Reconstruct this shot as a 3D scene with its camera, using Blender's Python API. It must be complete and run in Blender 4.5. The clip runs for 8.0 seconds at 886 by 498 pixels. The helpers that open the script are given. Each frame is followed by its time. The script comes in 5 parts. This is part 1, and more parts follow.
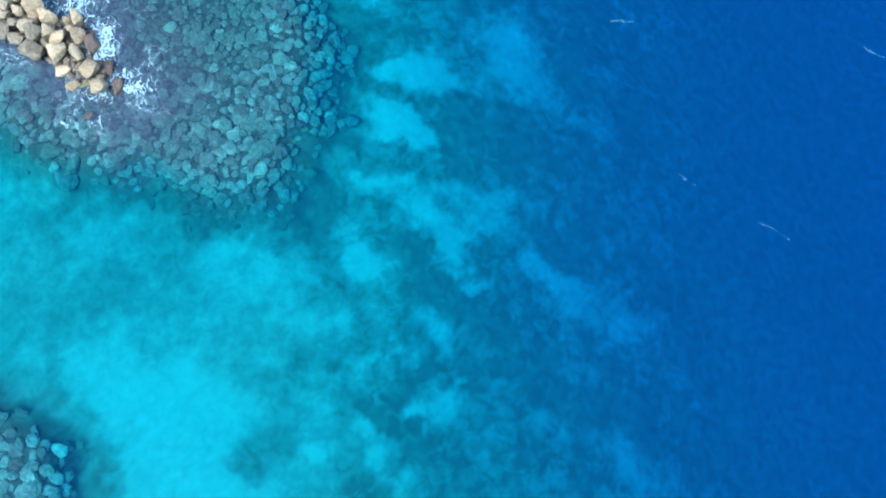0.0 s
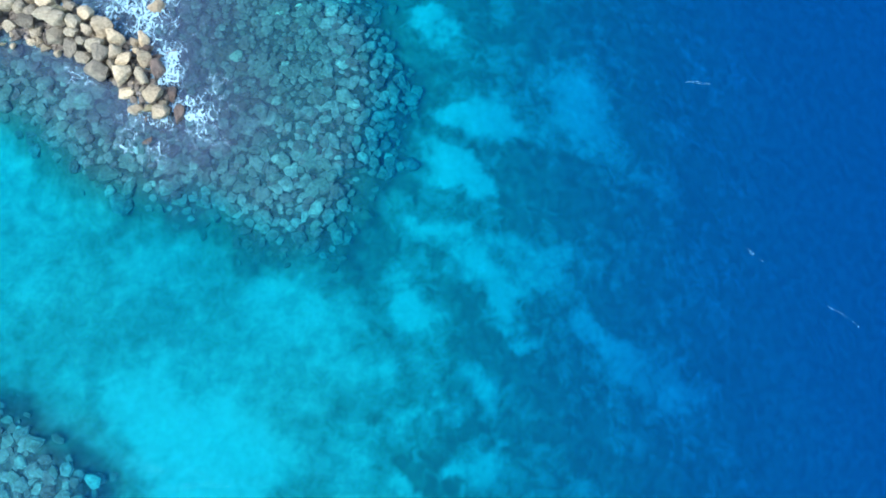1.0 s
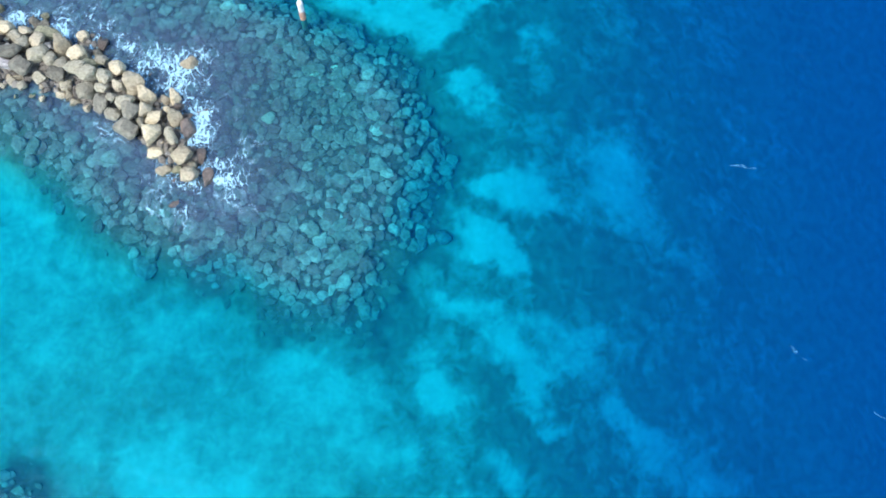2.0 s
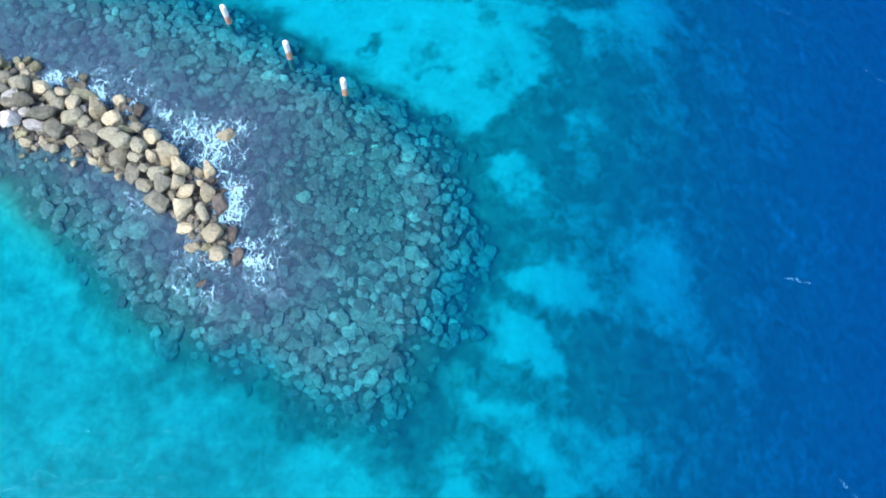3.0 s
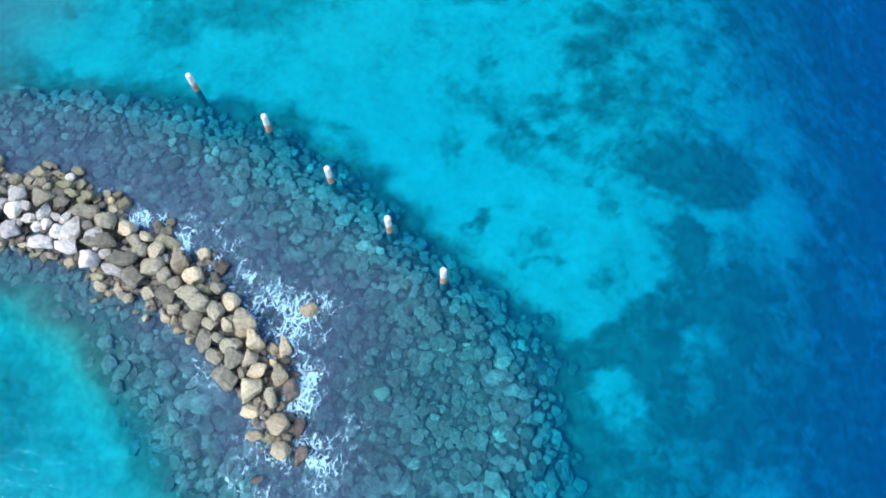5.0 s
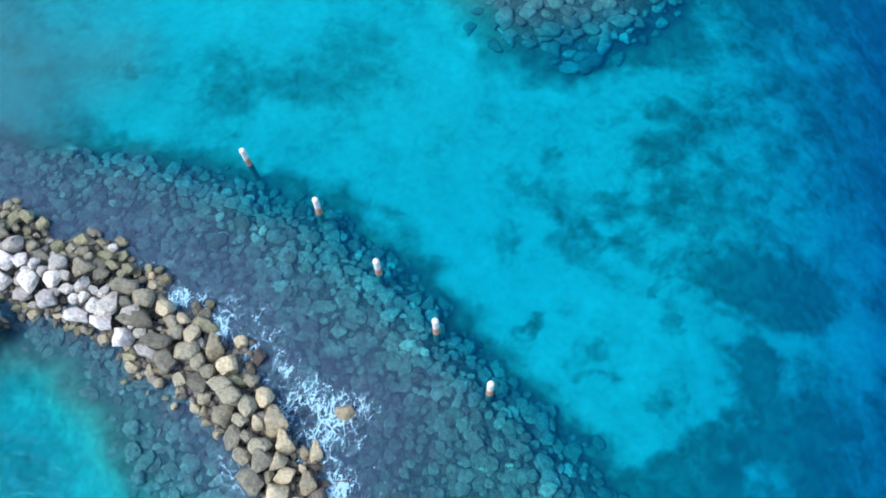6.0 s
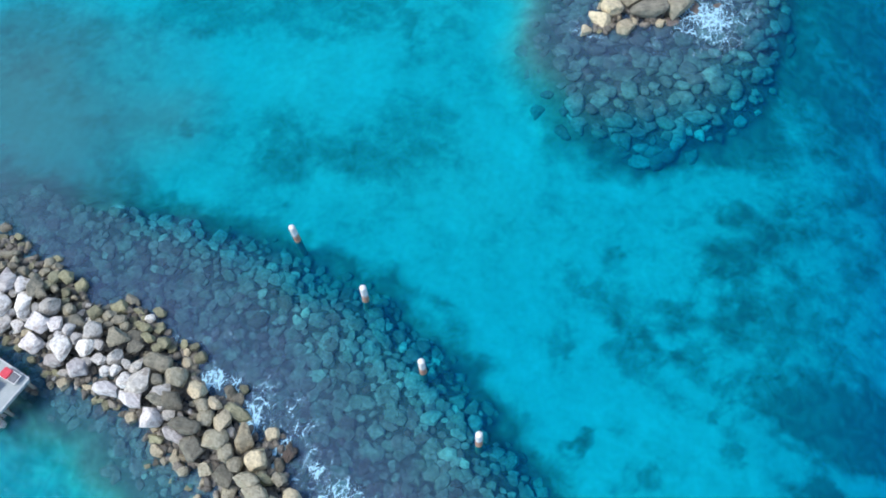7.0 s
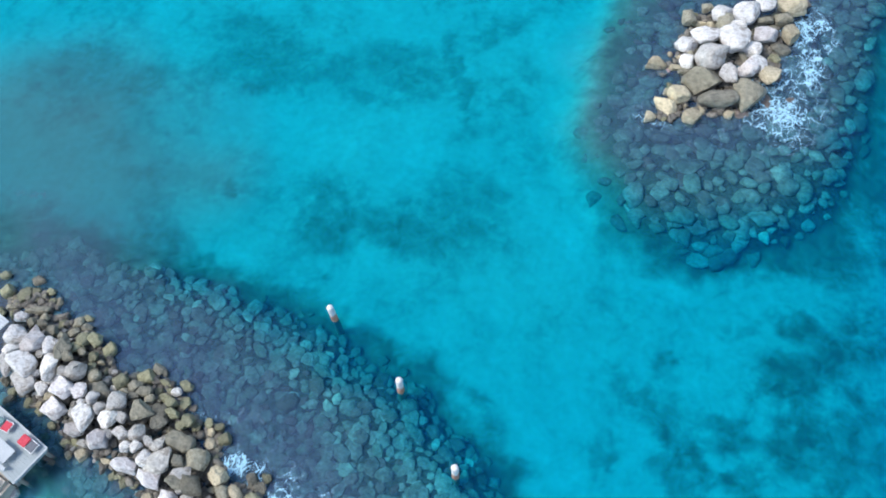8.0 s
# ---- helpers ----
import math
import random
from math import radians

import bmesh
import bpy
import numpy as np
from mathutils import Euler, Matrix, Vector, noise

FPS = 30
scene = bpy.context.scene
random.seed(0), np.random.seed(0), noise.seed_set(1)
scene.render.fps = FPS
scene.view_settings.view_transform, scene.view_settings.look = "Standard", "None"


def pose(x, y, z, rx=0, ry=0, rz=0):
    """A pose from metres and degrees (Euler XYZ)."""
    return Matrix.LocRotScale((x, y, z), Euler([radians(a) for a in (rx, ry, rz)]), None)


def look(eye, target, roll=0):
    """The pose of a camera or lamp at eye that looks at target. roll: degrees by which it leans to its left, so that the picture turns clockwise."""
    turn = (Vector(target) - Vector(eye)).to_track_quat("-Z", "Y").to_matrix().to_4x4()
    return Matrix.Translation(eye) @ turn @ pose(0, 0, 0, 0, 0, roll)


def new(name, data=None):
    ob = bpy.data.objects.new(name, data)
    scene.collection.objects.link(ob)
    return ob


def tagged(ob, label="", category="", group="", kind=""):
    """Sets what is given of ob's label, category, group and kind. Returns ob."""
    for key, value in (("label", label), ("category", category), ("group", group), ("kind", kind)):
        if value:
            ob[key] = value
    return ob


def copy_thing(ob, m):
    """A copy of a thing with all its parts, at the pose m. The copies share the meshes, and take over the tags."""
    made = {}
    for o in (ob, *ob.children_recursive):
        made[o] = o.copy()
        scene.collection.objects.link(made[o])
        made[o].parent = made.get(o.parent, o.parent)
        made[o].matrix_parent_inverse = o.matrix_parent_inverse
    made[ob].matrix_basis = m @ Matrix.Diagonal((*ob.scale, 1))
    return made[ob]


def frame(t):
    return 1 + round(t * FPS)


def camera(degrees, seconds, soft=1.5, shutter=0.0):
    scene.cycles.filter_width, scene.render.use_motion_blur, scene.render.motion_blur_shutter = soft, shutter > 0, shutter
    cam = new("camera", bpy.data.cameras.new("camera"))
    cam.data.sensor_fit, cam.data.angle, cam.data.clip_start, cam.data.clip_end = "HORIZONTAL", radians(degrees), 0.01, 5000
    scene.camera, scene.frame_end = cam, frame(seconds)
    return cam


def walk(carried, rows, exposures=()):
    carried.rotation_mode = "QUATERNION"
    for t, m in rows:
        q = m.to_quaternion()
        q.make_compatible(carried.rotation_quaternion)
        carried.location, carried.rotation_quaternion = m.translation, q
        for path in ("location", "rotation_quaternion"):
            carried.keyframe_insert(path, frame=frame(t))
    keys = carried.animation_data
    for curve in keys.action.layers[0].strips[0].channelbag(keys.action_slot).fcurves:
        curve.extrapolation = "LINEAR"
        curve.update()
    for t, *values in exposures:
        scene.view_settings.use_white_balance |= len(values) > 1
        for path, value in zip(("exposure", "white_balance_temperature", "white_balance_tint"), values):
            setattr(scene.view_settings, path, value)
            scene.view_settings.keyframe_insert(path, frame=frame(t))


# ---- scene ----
cam = camera(58.0, 8.0, soft=1.8)
PATH = [
    (0, (9.601, -54.658, 52.84), (9.774, -54.083, 50.932), 0.7),
    (0.5, (9.006, -52.728, 52.775), (9.148, -52.146, 50.867), 0.1),
    (1, (8.942, -50.766, 52.377), (9.042, -50.157, 50.475), -1.8),
    (1.5, (8.715, -48.286, 52.271), (8.799, -47.663, 50.372), -2.1),
    (3, (7.931, -39.418, 51.758), (7.966, -38.738, 49.877), -1.9),
    (3.5, (7.509, -36.505, 51.455), (7.507, -35.795, 49.585), -2.7),
    (4, (6.929, -33.28, 51.27), (6.895, -32.549, 49.409), -3.2),
    (4.5, (6.25, -30.314, 50.908), (6.18, -29.552, 49.06), -3.4),
    (6, (4.506, -22.243, 49.366), (4.271, -21.376, 47.579), -5.9),
    (6.5, (3.341, -19.602, 49.191), (3.054, -18.716, 47.42), -5.8),
    (7, (2.238, -17.068, 48.971), (1.902, -16.161, 47.22), -5.6),
    (7.5, (0.939, -14.756, 48.924), (0.562, -13.832, 47.191), -5.1),
    (8, (-0.223, -12.592, 48.933), (-0.648, -11.655, 47.218), -4.7),
]
walk(cam, [(t, look(eye, target, roll)) for t, eye, target, roll in PATH], [(0, 1.13), (4, 1.06), (6, 0.8), (8, 0.65)])

# ---- light ----
SUN_UP, SUN_ROUND = radians(53), radians(238)
world = bpy.data.worlds.new("sky")
scene.world = world
world.use_nodes = True
wn = world.node_tree.nodes
sky = wn.new("ShaderNodeTexSky")
sky.sky_type, sky.sun_disc = "NISHITA", False
sky.sun_elevation, sky.sun_rotation = SUN_UP, SUN_ROUND
wn["Background"].inputs[1].default_value = 0.15
world.node_tree.links.new(sky.outputs[0], wn["Background"].inputs[0])
sun = new("sun", bpy.data.lights.new("sun", "SUN"))
sun.data.energy, sun.data.angle, sun.data.color = 1.95, radians(26), (1.0, 0.965, 0.92)
way = Vector((math.sin(SUN_ROUND) * math.cos(SUN_UP), math.cos(SUN_ROUND) * math.cos(SUN_UP), math.sin(SUN_UP)))
sun.matrix_world = look(way * 200, (0, 0, 0))

# ---- noise on arrays ----
rng = np.random.default_rng(7)
LATTICE = rng.random((256, 256))


def value_noise(x, y):
    xi, yi = np.floor(x).astype(int), np.floor(y).astype(int)
    fx, fy = x - xi, y - yi
    fx, fy = fx * fx * (3 - 2 * fx), fy * fy * (3 - 2 * fy)
    a, b = LATTICE[xi % 256, yi % 256], LATTICE[(xi + 1) % 256, yi % 256]
    c, d = LATTICE[xi % 256, (yi + 1) % 256], LATTICE[(xi + 1) % 256, (yi + 1) % 256]
    return (a + (b - a) * fx) * (1 - fy) + (c + (d - c) * fx) * fy


def fbm(x, y, size, octaves=4, shift=0.0, fade=0.55):
    """Layered noise from -1 to 1, with its coarsest lumps about size metres wide."""
    x, y = np.asarray(x, float) / size + shift, np.asarray(y, float) / size + shift * 1.7
    total, gain, norm = 0.0, 1.0, 0.0
    for i in range(octaves):
        total = total + gain * (value_noise(x + 17.3 * i, y + 9.1 * i) * 2 - 1)
        norm, gain, x, y = norm + gain, gain * fade, x * 2.03 + 0.4 * y, y * 2.03 - 0.4 * x
    return total / norm


def smooth(a, b, v):
    k = np.clip((v - a) / (b - a), 0, 1)
    return k * k * (3 - 2 * k)


def away(x, y, line):
    """Distance from a line of corners."""
    best = np.full(np.shape(x), 1e9)
    for (ax, ay), (bx, by) in zip(line, line[1:]):
        dx, dy = bx - ax, by - ay
        k = np.clip(((x - ax) * dx + (y - ay) * dy) / (dx * dx + dy * dy), 0, 1)
        best = np.minimum(best, np.hypot(x - ax - k * dx, y - ay - k * dy))
    return best


def inside(x, y, line):
    """Distance from an outline, positive inside it."""
    loop = line + line[:1]
    hit = np.zeros(np.shape(x), bool)
    for (ax, ay), (bx, by) in zip(loop, loop[1:]):
        if ay != by:
            hit ^= ((ay > y) != (by > y)) & (x < (bx - ax) * (y - ay) / (by - ay) + ax)
    return np.where(hit, 1, -1) * away(x, y, loop)


# ---- the sea bed's plan ----
RIDGE_ONE = [(-6.6, -20.5), (-8.3, -16.5), (-11.5, -12.6), (-15.5, -9.6), (-20, -7.0), (-26, -4.8), (-33, -2.6), (-42, -1.0), (-60, 1)]
RIDGE_TWO = [(1.2, 34.0), (3.2, 38.5), (4.8, 43.0), (7.5, 52.0), (10, 62)]
APRON_ONE = [(-62, 4), (-45, 5.5), (-32, 7.8), (-25, 7.1), (-17, 7), (-11.6, 5.8), (-6.7, 2.3), (0, -2), (4, -4.7), (7, -7.3), (10.2, -10.8),
             (12.5, -15), (13, -20), (11, -26), (8.5, -30), (5.5, -34.3), (2.6, -34.4), (-2.5, -33.4), (-7.2, -29.8), (-11.2, -28.2), (-15.6, -23.8), (-18.8, -19.6), (-21.8, -15.2),
             (-27, -11.2), (-40, -10.5), (-62, -8)]
APRON_TWO = [(-8.4, 43), (-7.4, 36), (-7.2, 28), (-5.2, 21.4), (-1.2, 19.2), (3.8, 19.2), (7.6, 20.0), (11.2, 22.3), (13.7, 26.2), (14.9, 32.4), (15.5, 44), (18, 64), (-4, 64)]
APRON_THREE = [(-19.5, -37.2), (-15.6, -38.6), (-13.2, -41.3), (-12.0, -44.6), (-12.0, -50), (-14.2, -58), (-30, -58), (-28, -40)]
SAND_SOUTH = [(-40, -10.8), (-27, -11.5), (-21.5, -13.4), (-17.2, -18.1), (-13.8, -22.5), (-9.1, -27.0), (-5.4, -29.5), (-0.3, -33.8), (5.3, -37.5), (5.6, -43), (3.3, -56), (-10.5, -56), (-11.5, -44), (-13.5, -40), (-19, -38), (-40, -38)]
SAND_BRIGHT = [(-11, -56), (-10.6, -43.4), (-11.1, -40), (-4.6, -41.1), (-2.5, -44.1), (-3.2, -47.4), (-2, -56)]
SAND_NORTH = [(-70, 5), (-33, 9.2), (-17.3, 8.5), (-11.4, 6.8), (-6.1, 3.4), (-0.5, -1.2), (6.9, -6.2), (11.3, -10.6), (15.4, -8.6), (17, -3.1), (16.8, 2), (14.5, 8), (15, 14), (19, 19),
              (23, 25), (17.7, 26), (14, 23), (8, 19.5), (-0.8, 20.5), (-3, 24), (-5.5, 31), (-7, 43.5), (-6, 64), (-70, 64)]
SAND_EAST = [(16, -8), (17.1, -8.2), (21.2, -6.0), (25.6, -3.5), (29.5, -2), (28, 3.2), (30, 8.4), (29, 13), (26, 16), (24, 22), (19.5, 21.9), (13.8, 17.4), (9, 11.4), (10.5, 3.5), (13, -3)]
EDGE_Y, EDGE_X = (-62, -42, -27, -15, 0, 11, 25, 45), (25, 27, 29.5, 32, 34, 33.5, 32, 35)

PATCHES, MOUND = [], []


def patch(x, y, long, wide, turn, amount):
    """A lighter (sand) or darker (weed and stones) patch of the sea bed."""
    PATCHES.append((x, y, long, wide, radians(turn), amount))


patch(16.7, -23.1, 2.9, 1.2, -16, 0.8)
patch(13.9, -26.6, 1.5, 1.4, -58, 0.9)
patch(15.4, -28.5, 1.7, 0.7, -43, 0.8)
patch(26.2, -22.6, 3.8, 1.9, -27, 0.5)
patch(28.2, -27.1, 2.7, 2.1, -16, 0.25)
patch(13.7, -33.6, 1.3, 1.8, 16, 0.85)
patch(15.1, -35.6, 1.7, 1.1, -68, 0.8)
patch(15.5, -37.6, 1.0, 1.5, -16, 0.9)
patch(16.7, -40.5, 1.4, 0.9, -26, 0.8)
patch(18.7, -36.2, 1.3, 0.4, -16, 0.5)
patch(21.7, -40.0, 1.2, 1.3, -37, 0.55)
patch(23.2, -41.8, 2.3, 0.8, -26, 0.5)
patch(25.0, -44.5, 3.0, 2.1, -37, 0.32)
patch(22.3, -48.8, 1.0, 1.0, -16, 0.38)
patch(27.7, -39.0, 1.9, 1.5, -16, 0.28)
patch(8.3, -35.3, 1.7, 1.1, -16, 0.4)
patch(8.7, -37.0, 2.5, 0.9, -16, 0.45)
patch(6.5, -41.1, 0.5, 1.2, -6, 0.6)
patch(11.8, -43.5, 1.6, 1.0, -46, 0.6)
patch(8.8, -44.6, 2.6, 0.9, -1, 0.6)
patch(13.5, -47.3, 0.6, 0.5, -16, 0.8)
patch(11.7, -48.2, 1.2, 0.6, 4, 0.6)
patch(8.8, -48.1, 0.9, 0.6, -16, 0.8)
patch(5.7, -45.9, 2.2, 0.8, -26, 0.45)
patch(5.9, -49.5, 1.9, 0.7, -26, 0.5)
patch(1.6, -49.6, 1.1, 0.6, -16, 0.5)
patch(7.7, -53.1, 0.7, 1.2, -16, 0.6)
patch(15.7, -54.5, 0.5, 0.4, -16, 0.4)
patch(20.0, -53.0, 1.0, 1.8, -16, 0.28)
patch(18.4, -51.2, 1.0, 0.8, -16, 0.32)
patch(24.9, -53.6, 1.2, 1.2, -16, 0.2)
patch(10.3, -31.0, 2.6, 0.6, -32, 0.4)
patch(25.3, -34.3, 3.2, 2.7, -16, -0.2)
patch(-0.9, -48.5, 2.1, 1.6, -16, -0.6)
patch(-1.8, -43.5, 1.2, 0.5, -35, -0.35)
patch(2.6, -45.4, 2.0, 1.2, -16, -0.35)
patch(17.0, -43.7, 3.6, 2.7, -16, -0.2)
patch(13.5, -51.0, 4.3, 3.2, -16, -0.25)
patch(6.5, -39.0, 2.4, 1.1, -16, -0.3)
patch(-12.3, -37.0, 1.8, 1.9, -16, -0.25)
patch(4.0, -42.5, 2.4, 1.5, -16, -0.3)
patch(14.9, -13.2, 1.5, 1.3, 29, 0.75)
patch(14.3, -15.2, 0.6, 1.3, -3, 0.5)
patch(21.8, -12.0, 1.7, 0.9, -37, 0.5)
patch(20.9, -9.1, 1.3, 0.9, -3, 0.4)
patch(25.0, -10.2, 1.3, 2.0, -37, 0.3)
patch(16.9, -22.6, 3.0, 1.3, -3, 0.7)
patch(25.7, -21.8, 3.4, 2.3, -3, 0.4)
patch(14.7, -27.4, 2.3, 1.2, -38, 0.85)
patch(13.4, -26.4, 1.2, 1.4, -3, 0.7)
patch(22.8, -0.6, 2.7, 1.2, -27, 0.4)
patch(25.4, -1.3, 2.0, 1.4, -3, -0.4)
patch(19.9, -6.1, 3.7, 2.1, -3, -0.45)
patch(19.5, -17.2, 3.3, 2.2, -3, -0.3)
patch(10.9, -17.3, 1.8, 2.6, -3, -0.2)
patch(8.7, -3.5, 1.1, 0.7, -3, -0.4)
patch(4.7, -1.0, 0.7, 0.6, -3, -0.5)
patch(14.8, 0.9, 1.4, 1.0, -3, -0.4)
patch(21.0, 3.8, 3.5, 1.2, -3, -0.5)
patch(13.9, -4.8, 0.9, 1.4, -3, -0.3)
patch(21.7, 3.9, 5.2, 2.0, -5, -0.9)
patch(19.7, -3.0, 2.3, 1.8, 1, -0.7)
patch(17.7, -9.3, 2.6, 2.6, 2, -0.5)
patch(21.1, -7.0, 1.6, 1.3, -33, 0.35)
patch(27.6, 1.0, 3.4, 3.0, -23, 0.35)
patch(20.1, 9.6, 2.7, 1.5, 1, -0.2)
patch(7.6, 3.6, 2.6, 0.9, -33, -0.35)
patch(5.1, -1.7, 0.8, 0.6, 1, -0.5)
patch(7.2, -0.2, 0.9, 0.6, 1, -0.4)
patch(10.2, -3.2, 1.3, 0.9, 1, -0.3)
patch(13.1, -1.7, 1.1, 0.6, 1, -0.35)
patch(15.2, -14.0, 1.4, 1.3, -20, 0.6)
patch(19.9, -13.0, 2.0, 1.3, -20, 0.3)
patch(1.0, 3.4, 4.4, 0.6, -32, -0.15)
patch(21.3, 3.7, 4.9, 2.2, -9, -0.8)
patch(19.4, -2.4, 2.1, 2.3, 9, -0.65)
patch(21.5, -6.6, 4.7, 2.4, 9, -0.6)
patch(8.6, 6.3, 4.1, 0.5, -39, -0.45)
patch(13.4, 7.5, 2.9, 0.7, -38, -0.3)
patch(16.2, 7.4, 1.2, 0.7, -15, -0.3)
patch(5.0, -1.4, 0.8, 0.9, 9, -0.5)
patch(4.5, -3.1, 1.0, 0.5, 9, -0.35)
patch(17.7, 12.5, 2.1, 0.6, -29, -0.3)
patch(22.2, 11.7, 2.5, 1.4, -17, 0.25)
patch(15.8, -5.7, 1.3, 3.7, -1, 0.5)
patch(12.1, -8.9, 1.6, 1.2, 9, 0.45)
patch(9.2, -4.8, 1.1, 0.8, -12, -0.3)
patch(14.5, -0.3, 1.2, 1.1, 9, -0.3)
patch(-20.5, 10.2, 0.4, 0.4, 8, -0.5)
patch(-18.7, 15.4, 6.9, 1.5, 2, -0.25)
patch(20.2, 3.6, 4.9, 1.9, 9, -0.95)
patch(21.5, 3.8, 4.8, 1.6, -2, -0.95)
patch(19.2, -3.7, 1.7, 1.7, -2, -0.9)
patch(-22.7, 30.0, 4.6, 3.4, -1, -0.5)
patch(-17.6, 32.3, 0.5, 5.7, 23, -0.55)
patch(-33.5, 27.8, 5.7, 3.5, 18, -0.35)
patch(-19.9, 16.2, 5.7, 3.0, 19, -0.3)
patch(-12.6, 20.3, 3.9, 3.8, 19, -0.22)
patch(-31.3, 15.5, 0.4, 0.6, 19, -0.8)
patch(6.0, 7.0, 4.8, 0.6, -31, -0.5)
patch(12.5, 13.9, 2.3, 1.5, -16, -0.5)
patch(15.1, 17.4, 2.3, 1.4, -5, -0.35)
patch(12.1, 17.2, 1.2, 1.1, 19, -0.4)
patch(2.6, 4.2, 1.3, 1.3, 20, -0.45)
patch(4.6, 12.1, 0.7, 0.5, 19, -0.5)
patch(8.2, 9.0, 2.4, 1.3, -14, -0.3)
patch(16.5, 11.1, 2.9, 1.5, -3, -0.35)
patch(14.9, 22.0, 3.6, 1.4, 19, 0.4)
patch(13.5, 7.3, 1.1, 1.0, 20, -0.4)
patch(-44.2, 23.6, 6.0, 1.7, -15, -0.3)
patch(-49.7, 21.1, 5.0, 4.6, -14, -0.35)

patch(-23.6, 29.7, 3.7, 2.6, -7, -0.45)
patch(-17.5, 32.1, 4.9, 0.5, -64, -0.65)
patch(-35.6, 30.1, 5.9, 2.1, -12, -0.40)
patch(-40.4, 16.4, 6.6, 2.1, -47, -0.35)
patch(-19.5, 15.3, 5.2, 2.6, 19, -0.32)
patch(-11.3, 16.5, 3.1, 2.4, -4, -0.28)
patch(-31.2, 15.4, 0.6, 0.4, -54, -0.95)
patch(-15.2, 38.1, 2.5, 1.3, 45, -0.35)
patch(-6.8, 6.2, 1.5, 0.5, -22, -0.50)
patch(4.6, 12.3, 0.5, 0.4, 19, -0.55)
patch(5.1, 8.2, 2.1, 0.4, -31, -0.65)
patch(8.5, 6.4, 2.2, 0.6, -39, -0.60)
patch(12.0, 17.6, 1.1, 0.6, 19, -0.65)
patch(12.5, 14.6, 1.8, 1.0, 8, -0.65)
patch(9.5, 9.3, 1.1, 1.0, -14, -0.50)
patch(15.4, 15.9, 1.1, 0.7, -74, -0.55)
patch(16.3, 19.8, 0.9, 1.1, 19, -0.50)
patch(15.2, 11.2, 2.6, 0.8, 6, -0.55)
patch(17.6, 9.1, 1.6, 1.1, 9, -0.55)
patch(2.2, 3.3, 1.1, 0.4, 20, -0.40)
patch(-2.9, 1.1, 1.3, 0.8, 20, -0.65)
patch(12.4, 23.6, 3.7, 1.7, 4, -0.85)
patch(16.8, 32.2, 4.5, 1.4, -77, -0.80)
patch(-5.5, 20.1, 3.8, 0.8, -40, 0.65)
patch(3.4, 17.7, 2.9, 0.7, 19, 0.55)
patch(13.2, 20.6, 2.9, 0.6, 24, 0.60)
patch(-1.4, 2.8, 1.5, 1.4, -22, 0.45)
patch(-18.3, 8.3, 2.1, 0.8, -7, 0.40)
patch(-30.4, 21.6, 7.7, 1.9, -7, 0.40)
patch(-9.6, 36.7, 2.1, 2.1, 18, 0.70)
patch(19.9, -1.7, 2.1, 1.2, -2, -0.70)
patch(23.3, -5.2, 3.8, 1.5, 9, -0.75)
patch(15.2, -10.1, 2.6, 1.4, 9, -0.65)
patch(13.2, 8.9, 2.6, 0.7, -21, -0.45)
patch(6.6, 7.3, 4.0, 0.5, -32, -0.60)
patch(4.8, -1.4, 0.4, 0.5, 9, -0.70)
patch(9.7, -5.2, 0.8, 0.7, 9, -0.50)
patch(16.3, 17.0, 2.3, 1.0, 31, -0.50)
patch(18.6, 13.7, 2.0, 0.8, -17, -0.45)
patch(13.1, 18.8, 1.1, 0.8, 8, -0.45)
patch(26.0, 15.2, 1.3, 1.4, -30, -0.40)
patch(2.9, -1.3, 2.4, 0.9, -39, 0.50)
patch(10.8, -0.1, 3.3, 1.6, -13, 0.30)
patch(23.7, 9.3, 2.3, 1.5, 8, 0.50)
patch(20.7, 23.6, 4.0, 0.7, 31, 0.50)
patch(12.3, -9.3, 1.0, 0.7, 9, 0.75)
patch(14.1, -2.2, 2.5, 1.1, -2, 0.35)
patch(20.3, -9.3, 1.4, 0.6, -1, 0.40)
patch(15.9, 1.8, 1.9, 0.9, 9, 0.40)
patch(15.0, -13.2, 1.1, 0.9, 2, 0.80)
patch(18.8, -11.2, 1.6, 0.4, 2, 0.55)
patch(21.5, -9.2, 2.0, 1.3, -21, 0.42)
patch(24.0, -12.8, 1.4, 1.3, 2, 0.35)
patch(16.2, -22.3, 2.7, 0.8, 2, 0.60)
patch(26.0, -20.0, 3.7, 1.7, -19, 0.45)
patch(19.8, -21.5, 1.8, 1.3, 2, 0.40)
patch(24.9, 10.0, 3.2, 2.1, 1, 0.45)
patch(28.7, 3.3, 2.6, 1.9, -69, 0.50)
patch(22.3, 1.0, 2.2, 1.0, -16, 0.50)
patch(28.0, -5.4, 1.8, 1.0, -67, 0.35)
patch(12.5, -9.4, 1.8, 0.8, 33, 0.50)
patch(23.1, 5.5, 4.2, 1.9, -5, -0.90)
patch(19.8, -1.9, 2.0, 1.5, 1, -0.75)
patch(18.6, -7.7, 3.3, 1.5, 23, -0.55)
patch(16.0, -19.1, 2.0, 1.2, 2, -0.60)
patch(20.4, -16.0, 2.5, 1.8, -30, -0.50)
patch(13.2, -5.8, 1.4, 0.5, -21, -0.35)
patch(21, 37, 4, 8, 0, -0.45)
patch(22, 47, 4, 6, 0, -0.4)


